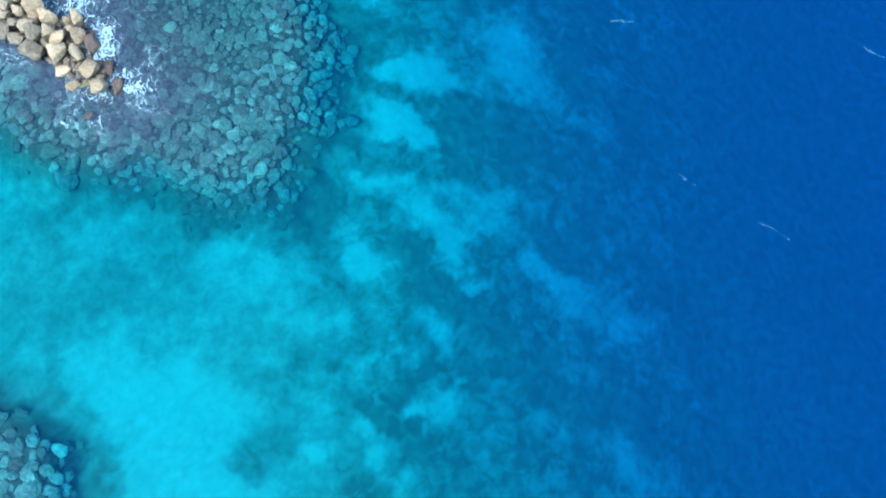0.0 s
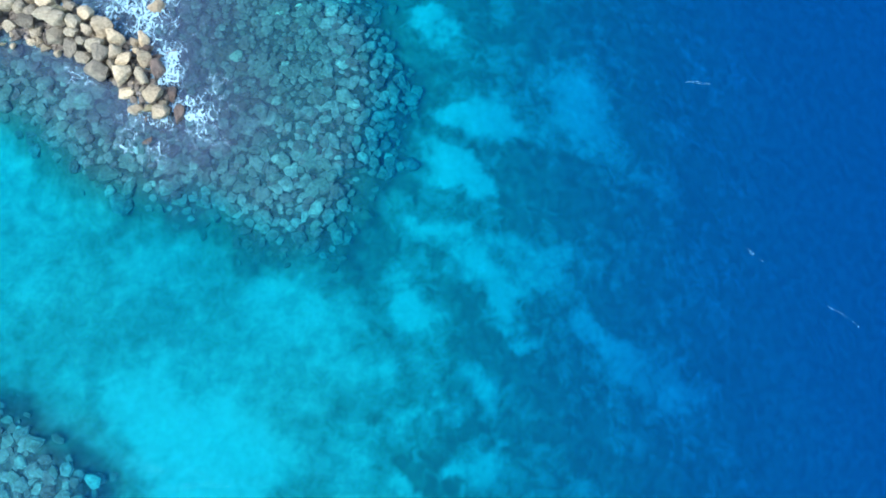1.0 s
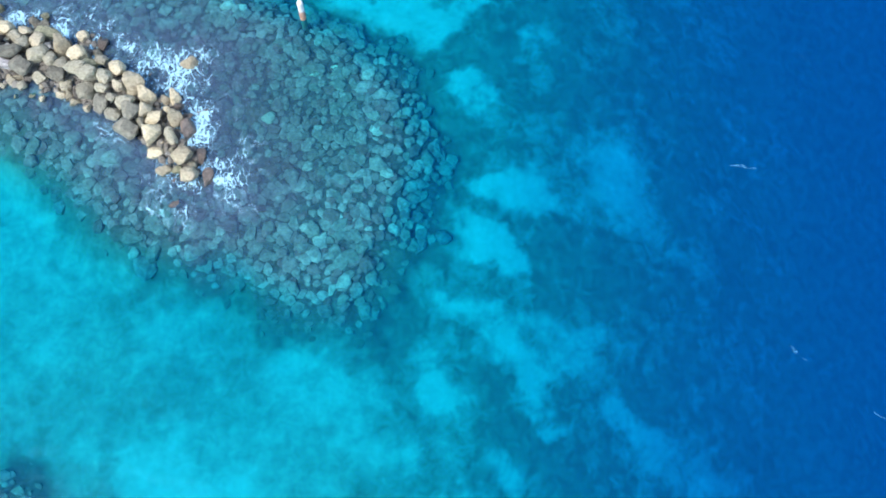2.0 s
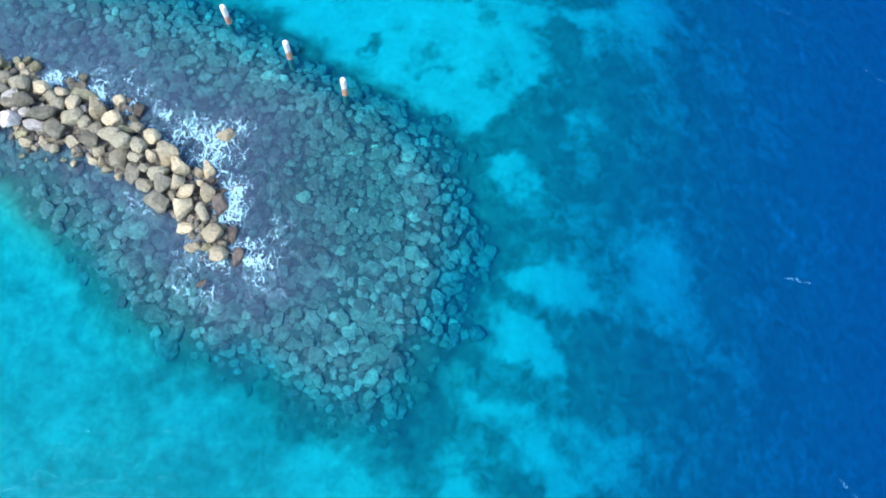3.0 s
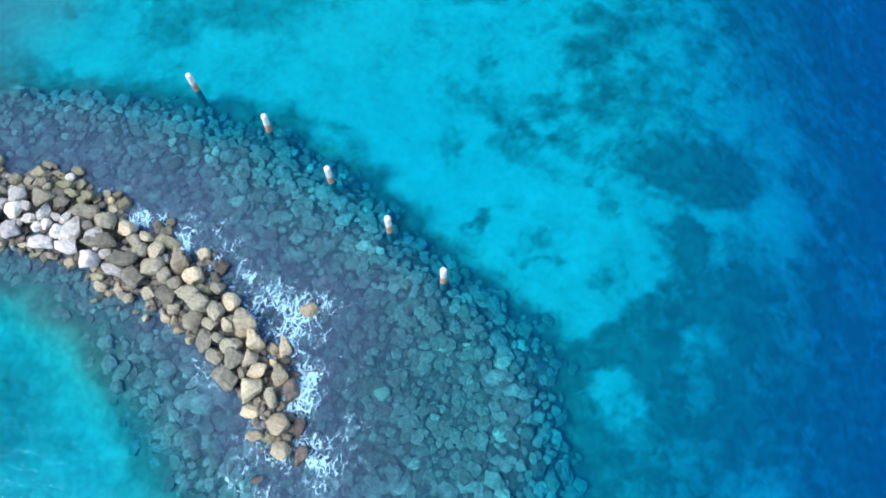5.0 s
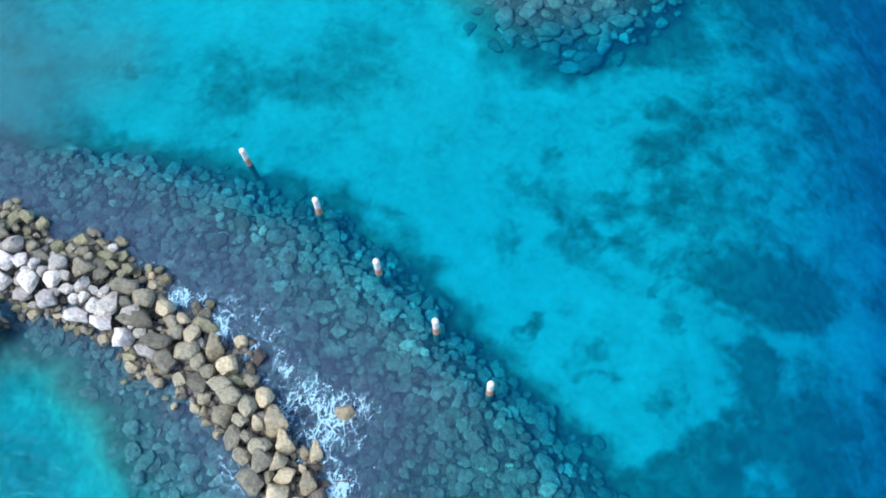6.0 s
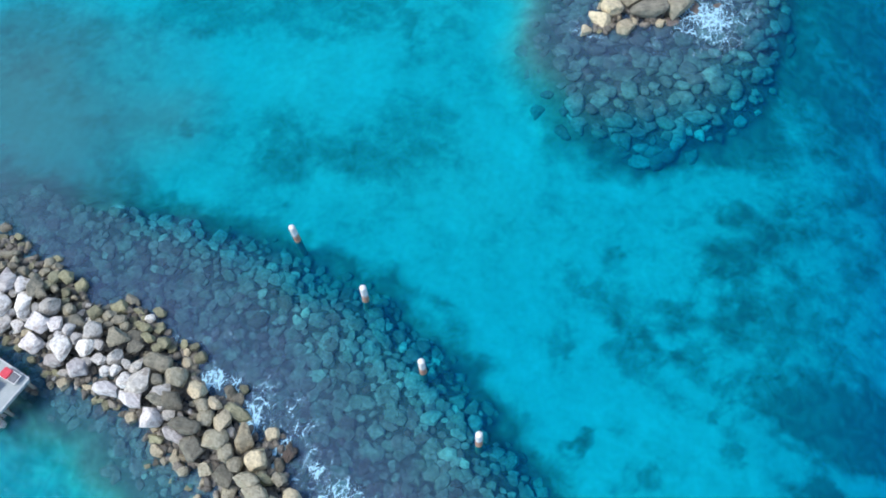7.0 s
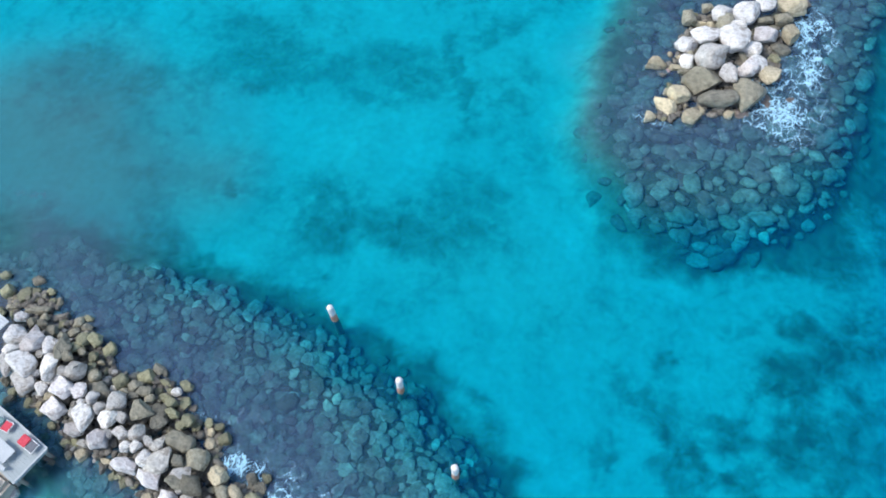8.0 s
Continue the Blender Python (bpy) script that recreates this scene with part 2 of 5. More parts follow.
def bed(x, y):
    """Depth below the sea, share of bare sand, share of rubble, and murk in the water."""
    wx, wy = x + 2.2 * fbm(x, y, 4, 5, 3.1, 0.7), y + 2.2 * fbm(x, y, 4, 5, 8.7, 0.7)
    ux, uy = x + 3.0 * fbm(x, y, 6, 5, 5.3, 0.65), y + 3.0 * fbm(x, y, 6, 5, 1.9, 0.65)
    apron = np.maximum(np.maximum(inside(wx, wy, APRON_ONE), inside(wx, wy, APRON_TWO)), inside(wx, wy, APRON_THREE) - 0.6)
    off = x - np.interp(y, EDGE_Y, EDGE_X) + 1.5 * fbm(x, y, 12, 3, 2.2)
    depth = 2.3 + 0.9 * smooth(-25, -5, off) + 2.4 * smooth(-20, 0, off) + 5 * smooth(-11, 10, off) + 13 * smooth(-4, 40, off)
    depth = depth + 0.9 * smooth(0, -14, inside(x, y, SAND_BRIGHT)) * 0.4 + 0.35 * fbm(x, y, 9, 3, 4.4)
    depth = depth * (1 - 0.17 * smooth(4, -14, x) * smooth(3, 14, y) - 0.1 * smooth(-4, -16, x) * smooth(-12, -18, y))
    rubble = smooth(-1.8, 1.6, apron + 0.8 * fbm(x, y, 2.5, 3, 9.3))
    depth = depth * (1 - 0.2 * smooth(-1.5, 5, apron))
    gap = np.minimum(away(x, y, RIDGE_ONE[6:]) - 2.4, away(x, y, RIDGE_TWO[2:]) - 2.6)
    for px, py, size in MOUND:
        gap = np.minimum(gap, np.hypot(x - px, y - py) - size)
    near = 0.14 + 0.44 * smooth(-0.6, 0.7, gap) + 0.026 * np.clip(gap - 0.5, 0, 11)
    shelf = np.maximum(smooth(9, 4, gap), smooth(-0.5, 5.5, apron + 0.8 * fbm(x, y, 5, 3, 2.9)))
    shelf = 1 - shelf * smooth(-3, 1.5, apron)
    shelf = shelf * (1 - smooth(0.3, 3.5, inside(x, y, APRON_THREE)))
    depth = near + (depth - near) * shelf
    streaky = 0.34 + 0.75 * fbm((x - y) * 0.38, (x + y) * 0.8, 4.2, 5, 6.1, 0.65)
    cloudy = 0.24 + 0.6 * fbm(x, y, 5.5, 5, 3.7, 0.65)
    sand = cloudy + (streaky - cloudy) * smooth(-8, 4, y)
    north = 0.68 - 0.04 * smooth(6, 20, y)
    for line, base, soft in ((SAND_EAST, 0.74 + 0.3 * streaky - 0.1, 1.6), (SAND_SOUTH, 0.5 - 0.07 * smooth(-9, -17, x), 1.6), (SAND_NORTH, north, 1.8), (SAND_BRIGHT, 0.74, 2.5)):
        k = smooth(-soft, soft, inside(ux, uy, line))
        sand = sand * (1 - k) + (base + (0.22 + 0.1 * smooth(-12, -6, y) - 0.1 * smooth(-2, 6, y)) * fbm(x, y, 7, 5, 2.7, 0.6)) * k
    sand = sand + 0.1 * smooth(-7, -2, apron) * smooth(-2, 3, x) * smooth(2, -3, y) * (1 - sand)
    blotch = smooth(0.05, 0.3, fbm((x + y) * 0.55, (y - x) * 0.95, 1.6, 5, 4.9, 0.65))
    sand = sand - 0.24 * blotch * smooth(-2.5, 1.5, inside(ux, uy, SAND_EAST))
    ragged = np.clip(0.85 + 0.9 * fbm(x, y, 2.2, 5, 7.1, 0.7), 0.2, 1.1)
    for px, py, long, wide, turn, amount in PATCHES:
        c, s = math.cos(turn), math.sin(turn)
        a, b = (wx - px) * c + (wy - py) * s, (wy - py) * c - (wx - px) * s
        r = np.sqrt((a / (long * 1.15)) ** 2 + (b / (wide * 1.15)) ** 2)
        share = abs(amount) * smooth(1.4, 0.3, r) * ragged
        sand = sand + share * np.maximum(0.9 - sand, 0) if amount > 0 else sand * (1 - share)
    sand = np.maximum(sand, 0.34 * smooth(0, 2.5, inside(ux, uy, SAND_NORTH)) * smooth(12, 2, x))
    sand = sand * smooth(22, -6, off) * (1 - 0.22 * smooth(5, 14, x) * smooth(2, 9, y))
    south = smooth(-1.5, 1.5, -(y + 4) - 0.62 * (x + 26) - 1.2) * smooth(-37.5, -34, y)
    fade = smooth(7, 1, x) * smooth(14, 19, y)
    inner = rubble * smooth(-0.8, 1.6 + 3.0 * south + 4.0 * fade, apron + 1.2 * fbm(x, y, 2.5, 4, 9.3))
    sand = np.clip(sand, 0, 1) * (1 - rubble + (rubble - inner) * np.maximum(0.65 * smooth(-6, -10, y), np.maximum(np.maximum(south, smooth(-33, -36, y)), smooth(8, 0, x) * smooth(15, 21, y))))
    rubble = inner
    murk = smooth(17, 3, np.hypot((x + 47) * 0.8, (y - 12.5) * 1.1) + 3 * fbm(x, y, 8, 3, 7.7))
    # churned water by the stones, with the sky's reflection in its chop
    churn_sheen = smooth(8 - 4.5 * south * smooth(-6, -9, x), 0.2, gap + 2.6 * fbm(x, y, 3.5, 5, 5.5, 0.7))
    churn_sheen = churn_sheen * (1 - 0.25 * smooth(15, 22, y)) * (1 - 0.6 * smooth(-12, -19, x) * smooth(-0.5, 1.5, -(y + 4) - 0.62 * (x + 26)))
    return depth, sand, rubble, murk, churn_sheen


# ---- materials ----
def material(name):
    m = bpy.data.materials.new(name)
    m.use_nodes = True
    t = m.node_tree
    return m, t.nodes, t.links, t.nodes["Principled BSDF"]


def noise_node(n, l, scale, detail=4, rough=0.55, coord="Object"):
    c = n.new("ShaderNodeTexCoord")
    v = n.new("ShaderNodeTexNoise")
    v.inputs["Scale"].default_value, v.inputs["Detail"].default_value, v.inputs["Roughness"].default_value = scale, detail, rough
    l.new(c.outputs[coord], v.inputs["Vector"])
    return v


def ramp_node(n, l, source, stops):
    r = n.new("ShaderNodeValToRGB")
    while len(r.color_ramp.elements) < len(stops):
        r.color_ramp.elements.new(0.5)
    for e, (at, col) in zip(r.color_ramp.elements, stops):
        e.position, e.color = at, (*col, 1)
    l.new(source, r.inputs[0])
    return r


def mix_node(n, l, kind, factor, a, b):
    m = n.new("ShaderNodeMix")
    m.data_type, m.blend_type = "RGBA", kind
    for sock, v in ((m.inputs[0], factor), (m.inputs[6], a), (m.inputs[7], b)):
        if isinstance(v, bpy.types.NodeSocket):
            l.new(v, sock)
        else:
            sock.default_value = v if isinstance(v, (int, float)) else (*v, 1)
    return m.outputs[2]


def maths(n, l, kind, a, b=0.0):
    m = n.new("ShaderNodeMath")
    m.operation = kind
    for sock, v in zip(m.inputs, (a, b)):
        if isinstance(v, bpy.types.NodeSocket):
            l.new(v, sock)
        else:
            sock.default_value = v
    return m.outputs[0]


def bump_node(n, l, height, strength, distance):
    b = n.new("ShaderNodeBump")
    b.inputs["Strength"].default_value, b.inputs["Distance"].default_value = strength, distance
    l.new(height, b.inputs["Height"])
    return b.outputs[0]


def attribute(n, name):
    a = n.new("ShaderNodeAttribute")
    a.attribute_name = name
    return a.outputs["Fac"]


def rock(name, low, high, stain, gloss=0.85, random_from="object", bare=0.52):
    m, n, l, p = material(name)
    big = noise_node(n, l, 1.7, 6, 0.65)
    fine = noise_node(n, l, 6.0, 8, 0.72)
    blot = noise_node(n, l, 2.0, 6, 0.68)
    col = ramp_node(n, l, big.outputs[0], [(0.3, low), (0.68, high)]).outputs[0]
    mask = ramp_node(n, l, blot.outputs[0], [(bare, (0, 0, 0)), (bare + 0.12, (0.8, 0.8, 0.8))]).outputs[0]
    col = mix_node(n, l, "MIX", mask, col, stain)
    grain = ramp_node(n, l, fine.outputs[0], [(0.34, (0.66, 0.65, 0.63)), (0.5, (1.0, 1.0, 1.0)), (0.66, (1.16, 1.16, 1.15))]).outputs[0]
    col = mix_node(n, l, "MULTIPLY", 1.0, col, grain)
    if random_from == "object":
        chance = n.new("ShaderNodeObjectInfo").outputs["Random"]
    else:
        chance = n.new("ShaderNodeNewGeometry").outputs["Random Per Island"]
    span = 0.0 if random_from == "object" and gloss < 0.9 else 0.02
    tone = ramp_node(n, l, chance, [(0.0, (0.66 - span, 0.65 - span, 0.63 - span)), (0.5, (0.95, 0.95, 0.95)), (1.0, (1.22 + span, 1.2 + span, 1.14 + span))]).outputs[0]
    col = mix_node(n, l, "MULTIPLY", 1.0, col, tone)
    l.new(col, p.inputs["Base Color"])
    p.inputs["Roughness"].default_value = gloss
    l.new(bump_node(n, l, maths(n, l, "ADD", fine.outputs[0], maths(n, l, "MULTIPLY", blot.outputs[0], 1.5)), 1.0, 0.14), p.inputs["Normal"])
    return m


def sunken_rock(name, random_from):
    """Stones under water: purplish brown, grey and pale ones side by side, with films of weed."""
    m, n, l, p = material(name)
    big, blot = noise_node(n, l, 0.8, 5, 0.65), noise_node(n, l, 3.0, 6, 0.72)
    if random_from == "object":
        chance = n.new("ShaderNodeObjectInfo").outputs["Random"]
    else:
        chance = n.new("ShaderNodeNewGeometry").outputs["Random Per Island"]
    col = ramp_node(n, l, chance, [(0.0, (0.21, 0.11, 0.11)), (0.2, (0.30, 0.20, 0.195)), (0.45, (0.25, 0.225, 0.20)), (0.7, (0.34, 0.27, 0.255)), (0.96, (0.38, 0.33, 0.305)), (1.0, (0.52, 0.50, 0.44))]).outputs[0]
    patches = ramp_node(n, l, big.outputs[0], [(0.34, (0.82, 0.75, 0.84)), (0.66, (1.38, 1.31, 1.36))]).outputs[0]
    spots = ramp_node(n, l, blot.outputs[0], [(0.35, (0.62, 0.6, 0.6)), (0.65, (1.25, 1.25, 1.25))]).outputs[0]
    col = mix_node(n, l, "MULTIPLY", 1.0, mix_node(n, l, "MULTIPLY", 1.0, col, patches), spots)
    col = mix_node(n, l, "MIX", attribute(n, "weed"), col, (0.12, 0.155, 0.11))
    l.new(col, p.inputs["Base Color"])
    p.inputs["Roughness"].default_value = 0.95
    l.new(bump_node(n, l, blot.outputs[0], 0.6, 0.12), p.inputs["Normal"])
    return m


ROCKS = {
    "pale": rock("pale_limestone", (0.68, 0.665, 0.635), (0.90, 0.89, 0.86), (0.34, 0.29, 0.24), bare=0.49),
    "pink": rock("pinkish_limestone", (0.536, 0.492, 0.484), (0.860, 0.855, 0.855), (0.327, 0.260, 0.245)),
    "grey": rock("grey_limestone", (0.27, 0.252, 0.185), (0.50, 0.475, 0.365), (0.15, 0.14, 0.095)),
    "ash": rock("light_grey_limestone", (0.40, 0.39, 0.36), (0.70, 0.685, 0.645), (0.24, 0.215, 0.18), bare=0.5),
    "dark": rock("dark_limestone", (0.165, 0.16, 0.125), (0.33, 0.315, 0.25), (0.11, 0.105, 0.08)),
    "tan": rock("tan_limestone", (0.42, 0.365, 0.25), (0.72, 0.64, 0.455), (0.25, 0.21, 0.145)),
    "olive": rock("algae_covered_stone", (0.215, 0.215, 0.125), (0.42, 0.41, 0.27), (0.10, 0.11, 0.055), 0.6),
    "rust": rock("wet_reddish_stone", (0.115, 0.095, 0.085), (0.215, 0.175, 0.15), (0.07, 0.06, 0.052), 0.4),
    "sunk": sunken_rock("submerged_stone", "island"),
    "sunk_single": sunken_rock("submerged_boulder_stone", "object"),
}


def sea_bed_material():
    """Pale sand with torn patches of weed, and gravel darkened as shade between the sunken stones."""
    m, n, l, p = material("sea_bed")
    fine, mid, torn = noise_node(n, l, 1.6, 6, 0.65), noise_node(n, l, 0.36, 8, 0.62), noise_node(n, l, 1.0, 5, 0.55)
    mid.inputs["Distortion"].default_value, torn.inputs["Distortion"].default_value = 0.5, 0.7
    sand = ramp_node(n, l, fine.outputs[0], [(0.3, (0.53, 0.52, 0.455)), (0.7, (0.69, 0.675, 0.605))]).outputs[0]
    weed = ramp_node(n, l, torn.outputs[0], [(0.36, (0.085, 0.15, 0.115)), (0.64, (0.17, 0.25, 0.20))]).outputs[0]
    small, blot = noise_node(n, l, 3.6, 4, 0.6), noise_node(n, l, 0.9, 4, 0.6)
    # gravel is coloured dark to paint the shaded creases between stones
    gravel = ramp_node(n, l, small.outputs[0], [(0.35, (0.085, 0.065, 0.07)), (0.65, (0.17, 0.14, 0.14))]).outputs[0]
    gravel = mix_node(n, l, "MULTIPLY", 1.0, gravel, ramp_node(n, l, blot.outputs[0], [(0.35, (0.8, 0.76, 0.79)), (0.65, (1.2, 1.18, 1.16))]).outputs[0])
    rough = maths(n, l, "ADD", maths(n, l, "MULTIPLY", maths(n, l, "SUBTRACT", mid.outputs[0], 0.5), 1.1), maths(n, l, "MULTIPLY", maths(n, l, "SUBTRACT", torn.outputs[0], 0.5), 0.42))
    share = maths(n, l, "ADD", attribute(n, "sand"), maths(n, l, "MULTIPLY", rough, attribute(n, "ragged")))
    share = ramp_node(n, l, share, [(0.18, (0, 0, 0)), (0.42, (0.36, 0.36, 0.36)), (0.6, (0.76, 0.76, 0.76)), (0.88, (1, 1, 1))]).outputs[0]
    col = mix_node(n, l, "MIX", share, weed, sand)
    col = mix_node(n, l, "MIX", attribute(n, "rubble"), col, gravel)
    l.new(col, p.inputs["Base Color"])
    p.inputs["Roughness"].default_value = 0.95
    p.inputs["Specular IOR Level"].default_value = 0.1
    l.new(bump_node(n, l, fine.outputs[0], 0.6, 0.12), p.inputs["Normal"])
    return m


ABSORB = (1.2, 0.086, 0.027)
SCATTER = 0.15
DEEP = (0.0, 0.039, 0.139)


def water_material():
    """Clear sea water: light is absorbed and scattered back according to the depth below each place."""
    m, n, l, p = material("sea_water")
    n.remove(p)
    out = n["Material Output"]
    depth = attribute(n, "depth")
    # the 0.7 adds an even blue haze, painted for surface scatter and sky reflection
    veil = maths(n, l, "SUBTRACT", 1.0, maths(n, l, "EXPONENT", maths(n, l, "MULTIPLY", maths(n, l, "ADD", depth, 0.7), -SCATTER)))
    tint, back = n.new("ShaderNodeCombineColor"), n.new("ShaderNodeCombineColor")
    for i in range(3):
        passed = maths(n, l, "EXPONENT", maths(n, l, "MULTIPLY", depth, -ABSORB[i]))
        l.new(passed, tint.inputs[i])
        l.new(maths(n, l, "MULTIPLY", veil, DEEP[i]), back.inputs[i])
    murk = attribute(n, "murk")
    clear = mix_node(n, l, "MIX", maths(n, l, "MULTIPLY", murk, 0.52), tint.outputs[0], (0.0, 0.0, 0.0))
    cloud = mix_node(n, l, "MIX", maths(n, l, "MULTIPLY", murk, 0.52), back.outputs[0], (0.07, 0.185, 0.19))
    wisps = noise_node(n, l, 1.3, 6, 0.72)
    # bubbly water and sky reflected in the chop, both painted as one grey-blue colour
    stirred_sheen = maths(n, l, "MULTIPLY", attribute(n, "churn_sheen"), maths(n, l, "ADD", maths(n, l, "MULTIPLY", wisps.outputs[0], 1.1), -0.12))
    clear = mix_node(n, l, "MIX", stirred_sheen, clear, (0.0, 0.0, 0.0))
    cloud = mix_node(n, l, "MIX", stirred_sheen, cloud, (0.074, 0.108, 0.18))
    through_it, scatter = n.new("ShaderNodeBsdfTransparent"), n.new("ShaderNodeBsdfDiffuse")
    l.new(clear, through_it.inputs[0])
    l.new(cloud, scatter.inputs[0])
    body = n.new("ShaderNodeAddShader")
    l.new(through_it.outputs[0], body.inputs[0])
    l.new(scatter.outputs[0], body.inputs[1])
    c = n.new("ShaderNodeTexCoord")
    place = n.new("ShaderNodeMapping")
    place.inputs["Rotation"].default_value = (0, 0, radians(25))
    place.inputs["Scale"].default_value = (1.0, 2.2, 1.0)
    l.new(c.outputs["Object"], place.inputs[0])
    swell, chop, ripple = n.new("ShaderNodeTexNoise"), n.new("ShaderNodeTexNoise"), n.new("ShaderNodeTexNoise")
    for tex, scale, detail in ((swell, 0.55, 3), (chop, 2.3, 5), (ripple, 5.0, 4)):
        tex.inputs["Scale"].default_value, tex.inputs["Detail"].default_value = scale, detail
        l.new(place.outputs[0], tex.inputs["Vector"])
    height = maths(n, l, "ADD", maths(n, l, "MULTIPLY", swell.outputs[0], 1.0), maths(n, l, "ADD", maths(n, l, "MULTIPLY", chop.outputs[0], 0.4), maths(n, l, "MULTIPLY", ripple.outputs[0], 0.16)))
    normal = bump_node(n, l, height, 0.28, 0.3)
    gloss, edge, mixed = n.new("ShaderNodeBsdfGlossy"), n.new("ShaderNodeFresnel"), n.new("ShaderNodeMixShader")
    gloss.inputs["Color"].default_value = (0.14, 0.64, 0.88, 1)
    gloss.inputs["Roughness"].default_value, edge.inputs["IOR"].default_value = 0.16, 1.333
    l.new(normal, gloss.inputs["Normal"])
    l.new(normal, edge.inputs["Normal"])
    l.new(edge.outputs[0], mixed.inputs[0])
    l.new(body.outputs[0], mixed.inputs[1])
    l.new(gloss.outputs[0], mixed.inputs[2])
    l.new(mixed.outputs[0], out.inputs["Surface"])
    return m


def plain(name, low, high, rough, scale=6.0, metal=0.0, relief=0.2):
    m, n, l, p = material(name)
    a, b = noise_node(n, l, scale, 5, 0.6), noise_node(n, l, scale * 7, 4, 0.6)
    col = ramp_node(n, l, a.outputs[0], [(0.3, low), (0.7, high)]).outputs[0]
    grain = ramp_node(n, l, b.outputs[0], [(0.3, (0.86, 0.86, 0.86)), (0.7, (1.08, 1.08, 1.08))]).outputs[0]
    l.new(mix_node(n, l, "MULTIPLY", 1.0, col, grain), p.inputs["Base Color"])
    p.inputs["Roughness"].default_value, p.inputs["Metallic"].default_value = rough, metal
    l.new(bump_node(n, l, b.outputs[0], relief, 0.02), p.inputs["Normal"])
    return m


def post_paint():
    """White paint, worn to red lead and rust towards the foot."""
    m, n, l, p = material("white_paint_worn_to_rust")
    c, part_z = n.new("ShaderNodeTexCoord"), n.new("ShaderNodeSeparateXYZ")
    l.new(c.outputs["Object"], part_z.inputs[0])
    a, b = noise_node(n, l, 3.0, 6, 0.7), noise_node(n, l, 9.0, 4, 0.6)
    white = ramp_node(n, l, b.outputs[0], [(0.3, (0.74, 0.72, 0.69)), (0.7, (0.86, 0.85, 0.83))]).outputs[0]
    rust = ramp_node(n, l, a.outputs[0], [(0.35, (0.30, 0.13, 0.08)), (0.65, (0.62, 0.36, 0.25))]).outputs[0]
    worn = maths(n, l, "SUBTRACT", maths(n, l, "ADD", maths(n, l, "MULTIPLY", a.outputs[0], 1.6), 0.3), part_z.outputs[2])
    mask = ramp_node(n, l, worn, [(0.0, (0, 0, 0)), (0.35, (1, 1, 1))]).outputs[0]
    l.new(mix_node(n, l, "MIX", mask, white, rust), p.inputs["Base Color"])
    p.inputs["Roughness"].default_value = 0.6
    l.new(bump_node(n, l, b.outputs[0], 0.3, 0.02), p.inputs["Normal"])
    return m


POST_PAINT = post_paint()
WHITE_PAINT = plain("weathered_white_paint", (0.72, 0.70, 0.66), (0.86, 0.85, 0.82), 0.5)
WEEDY_STEEL = plain("weed_covered_steel", (0.24, 0.225, 0.19), (0.36, 0.33, 0.28), 0.8, 5)

# ---- stones ----
def stone_data(name, seed, level):
    """A boulder about one metre across: a ball cut flat on many sides, with rounded edges and small dents."""
    r = random.Random(seed)
    bm = bmesh.new()
    bmesh.ops.create_icosphere(bm, subdivisions=level, radius=0.64)
    turn = Euler((r.uniform(-0.4, 0.4), r.uniform(-0.4, 0.4), r.uniform(0, 3))).to_matrix()
    cuts = []
    for v in ((1, 0, 0), (-1, 0, 0), (0, 1, 0), (0, -1, 0), (0, 0, 1), (0, 0, -1)):
        tilt = Vector((r.gauss(0, 0.3), r.gauss(0, 0.3), r.gauss(0, 0.3)))
        cuts.append(((turn @ Vector(v) + tilt).normalized(), r.uniform(0.30, 0.44)))
    for _ in range(9):
        v = Vector((r.gauss(0, 1), r.gauss(0, 1), r.gauss(0, 0.8))).normalized()
        cuts.append((v, r.uniform(0.33, 0.48)))
    shift = Vector((r.uniform(0, 50), r.uniform(0, 50), 0))
    for v in bm.verts:
        for way_out, most in cuts:
            over = v.co.dot(way_out) - most
            if over > 0:
                v.co -= way_out * over
        v.co *= 1 + 0.16 * noise.noise(v.co * 2.2 + shift) + 0.07 * noise.noise(v.co * 6.0 + shift)
    for f in bm.faces:
        f.smooth = True
    for e in bm.edges:
        e.smooth = e.calc_face_angle(0) < 0.45
    me = bpy.data.meshes.new(name)
    bm.to_mesh(me)
    bm.free()
    return me


SHAPES = {tone: [stone_data("boulder", 100 * i + k, 3) for k in range(6)] for i, tone in enumerate(ROCKS) if not tone.startswith("sunk")}
for tone, shapes in SHAPES.items():
    for me in shapes:
        me.materials.append(ROCKS[tone])

chance = random.Random(5)


def stone(x, y, long, wide, turn, tone, z, parent):
    """One boulder of a breakwater, z its middle's height above the sea."""
    if z > 0:
        MOUND.append((x, y, (long + wide) / 4))
    # grey stones on the crest's harbour side take the lighter grey
    if tone == "grey" and z > 0.3 and x < -19 and y < np.interp(-x, [-p for p, q in RIDGE_ONE], [q for p, q in RIDGE_ONE]) + 0.6:
        tone = "ash"
    ob = new("boulder", chance.choice(SHAPES[tone]))
    tall = min(long, wide) * chance.uniform(0.75, 0.95)
    ob.matrix_basis = pose(x, y, z, chance.uniform(-12, 12), chance.uniform(-12, 12), turn) @ Matrix.Diagonal((long * 1.12, wide * 1.12, max(tall, 0.6 * long), 1))
    ob.parent = parent
    return ob


def base(name, label, category):
    ob = new(name)
    ob.empty_display_size = 0.5
    return tagged(ob, label, category)


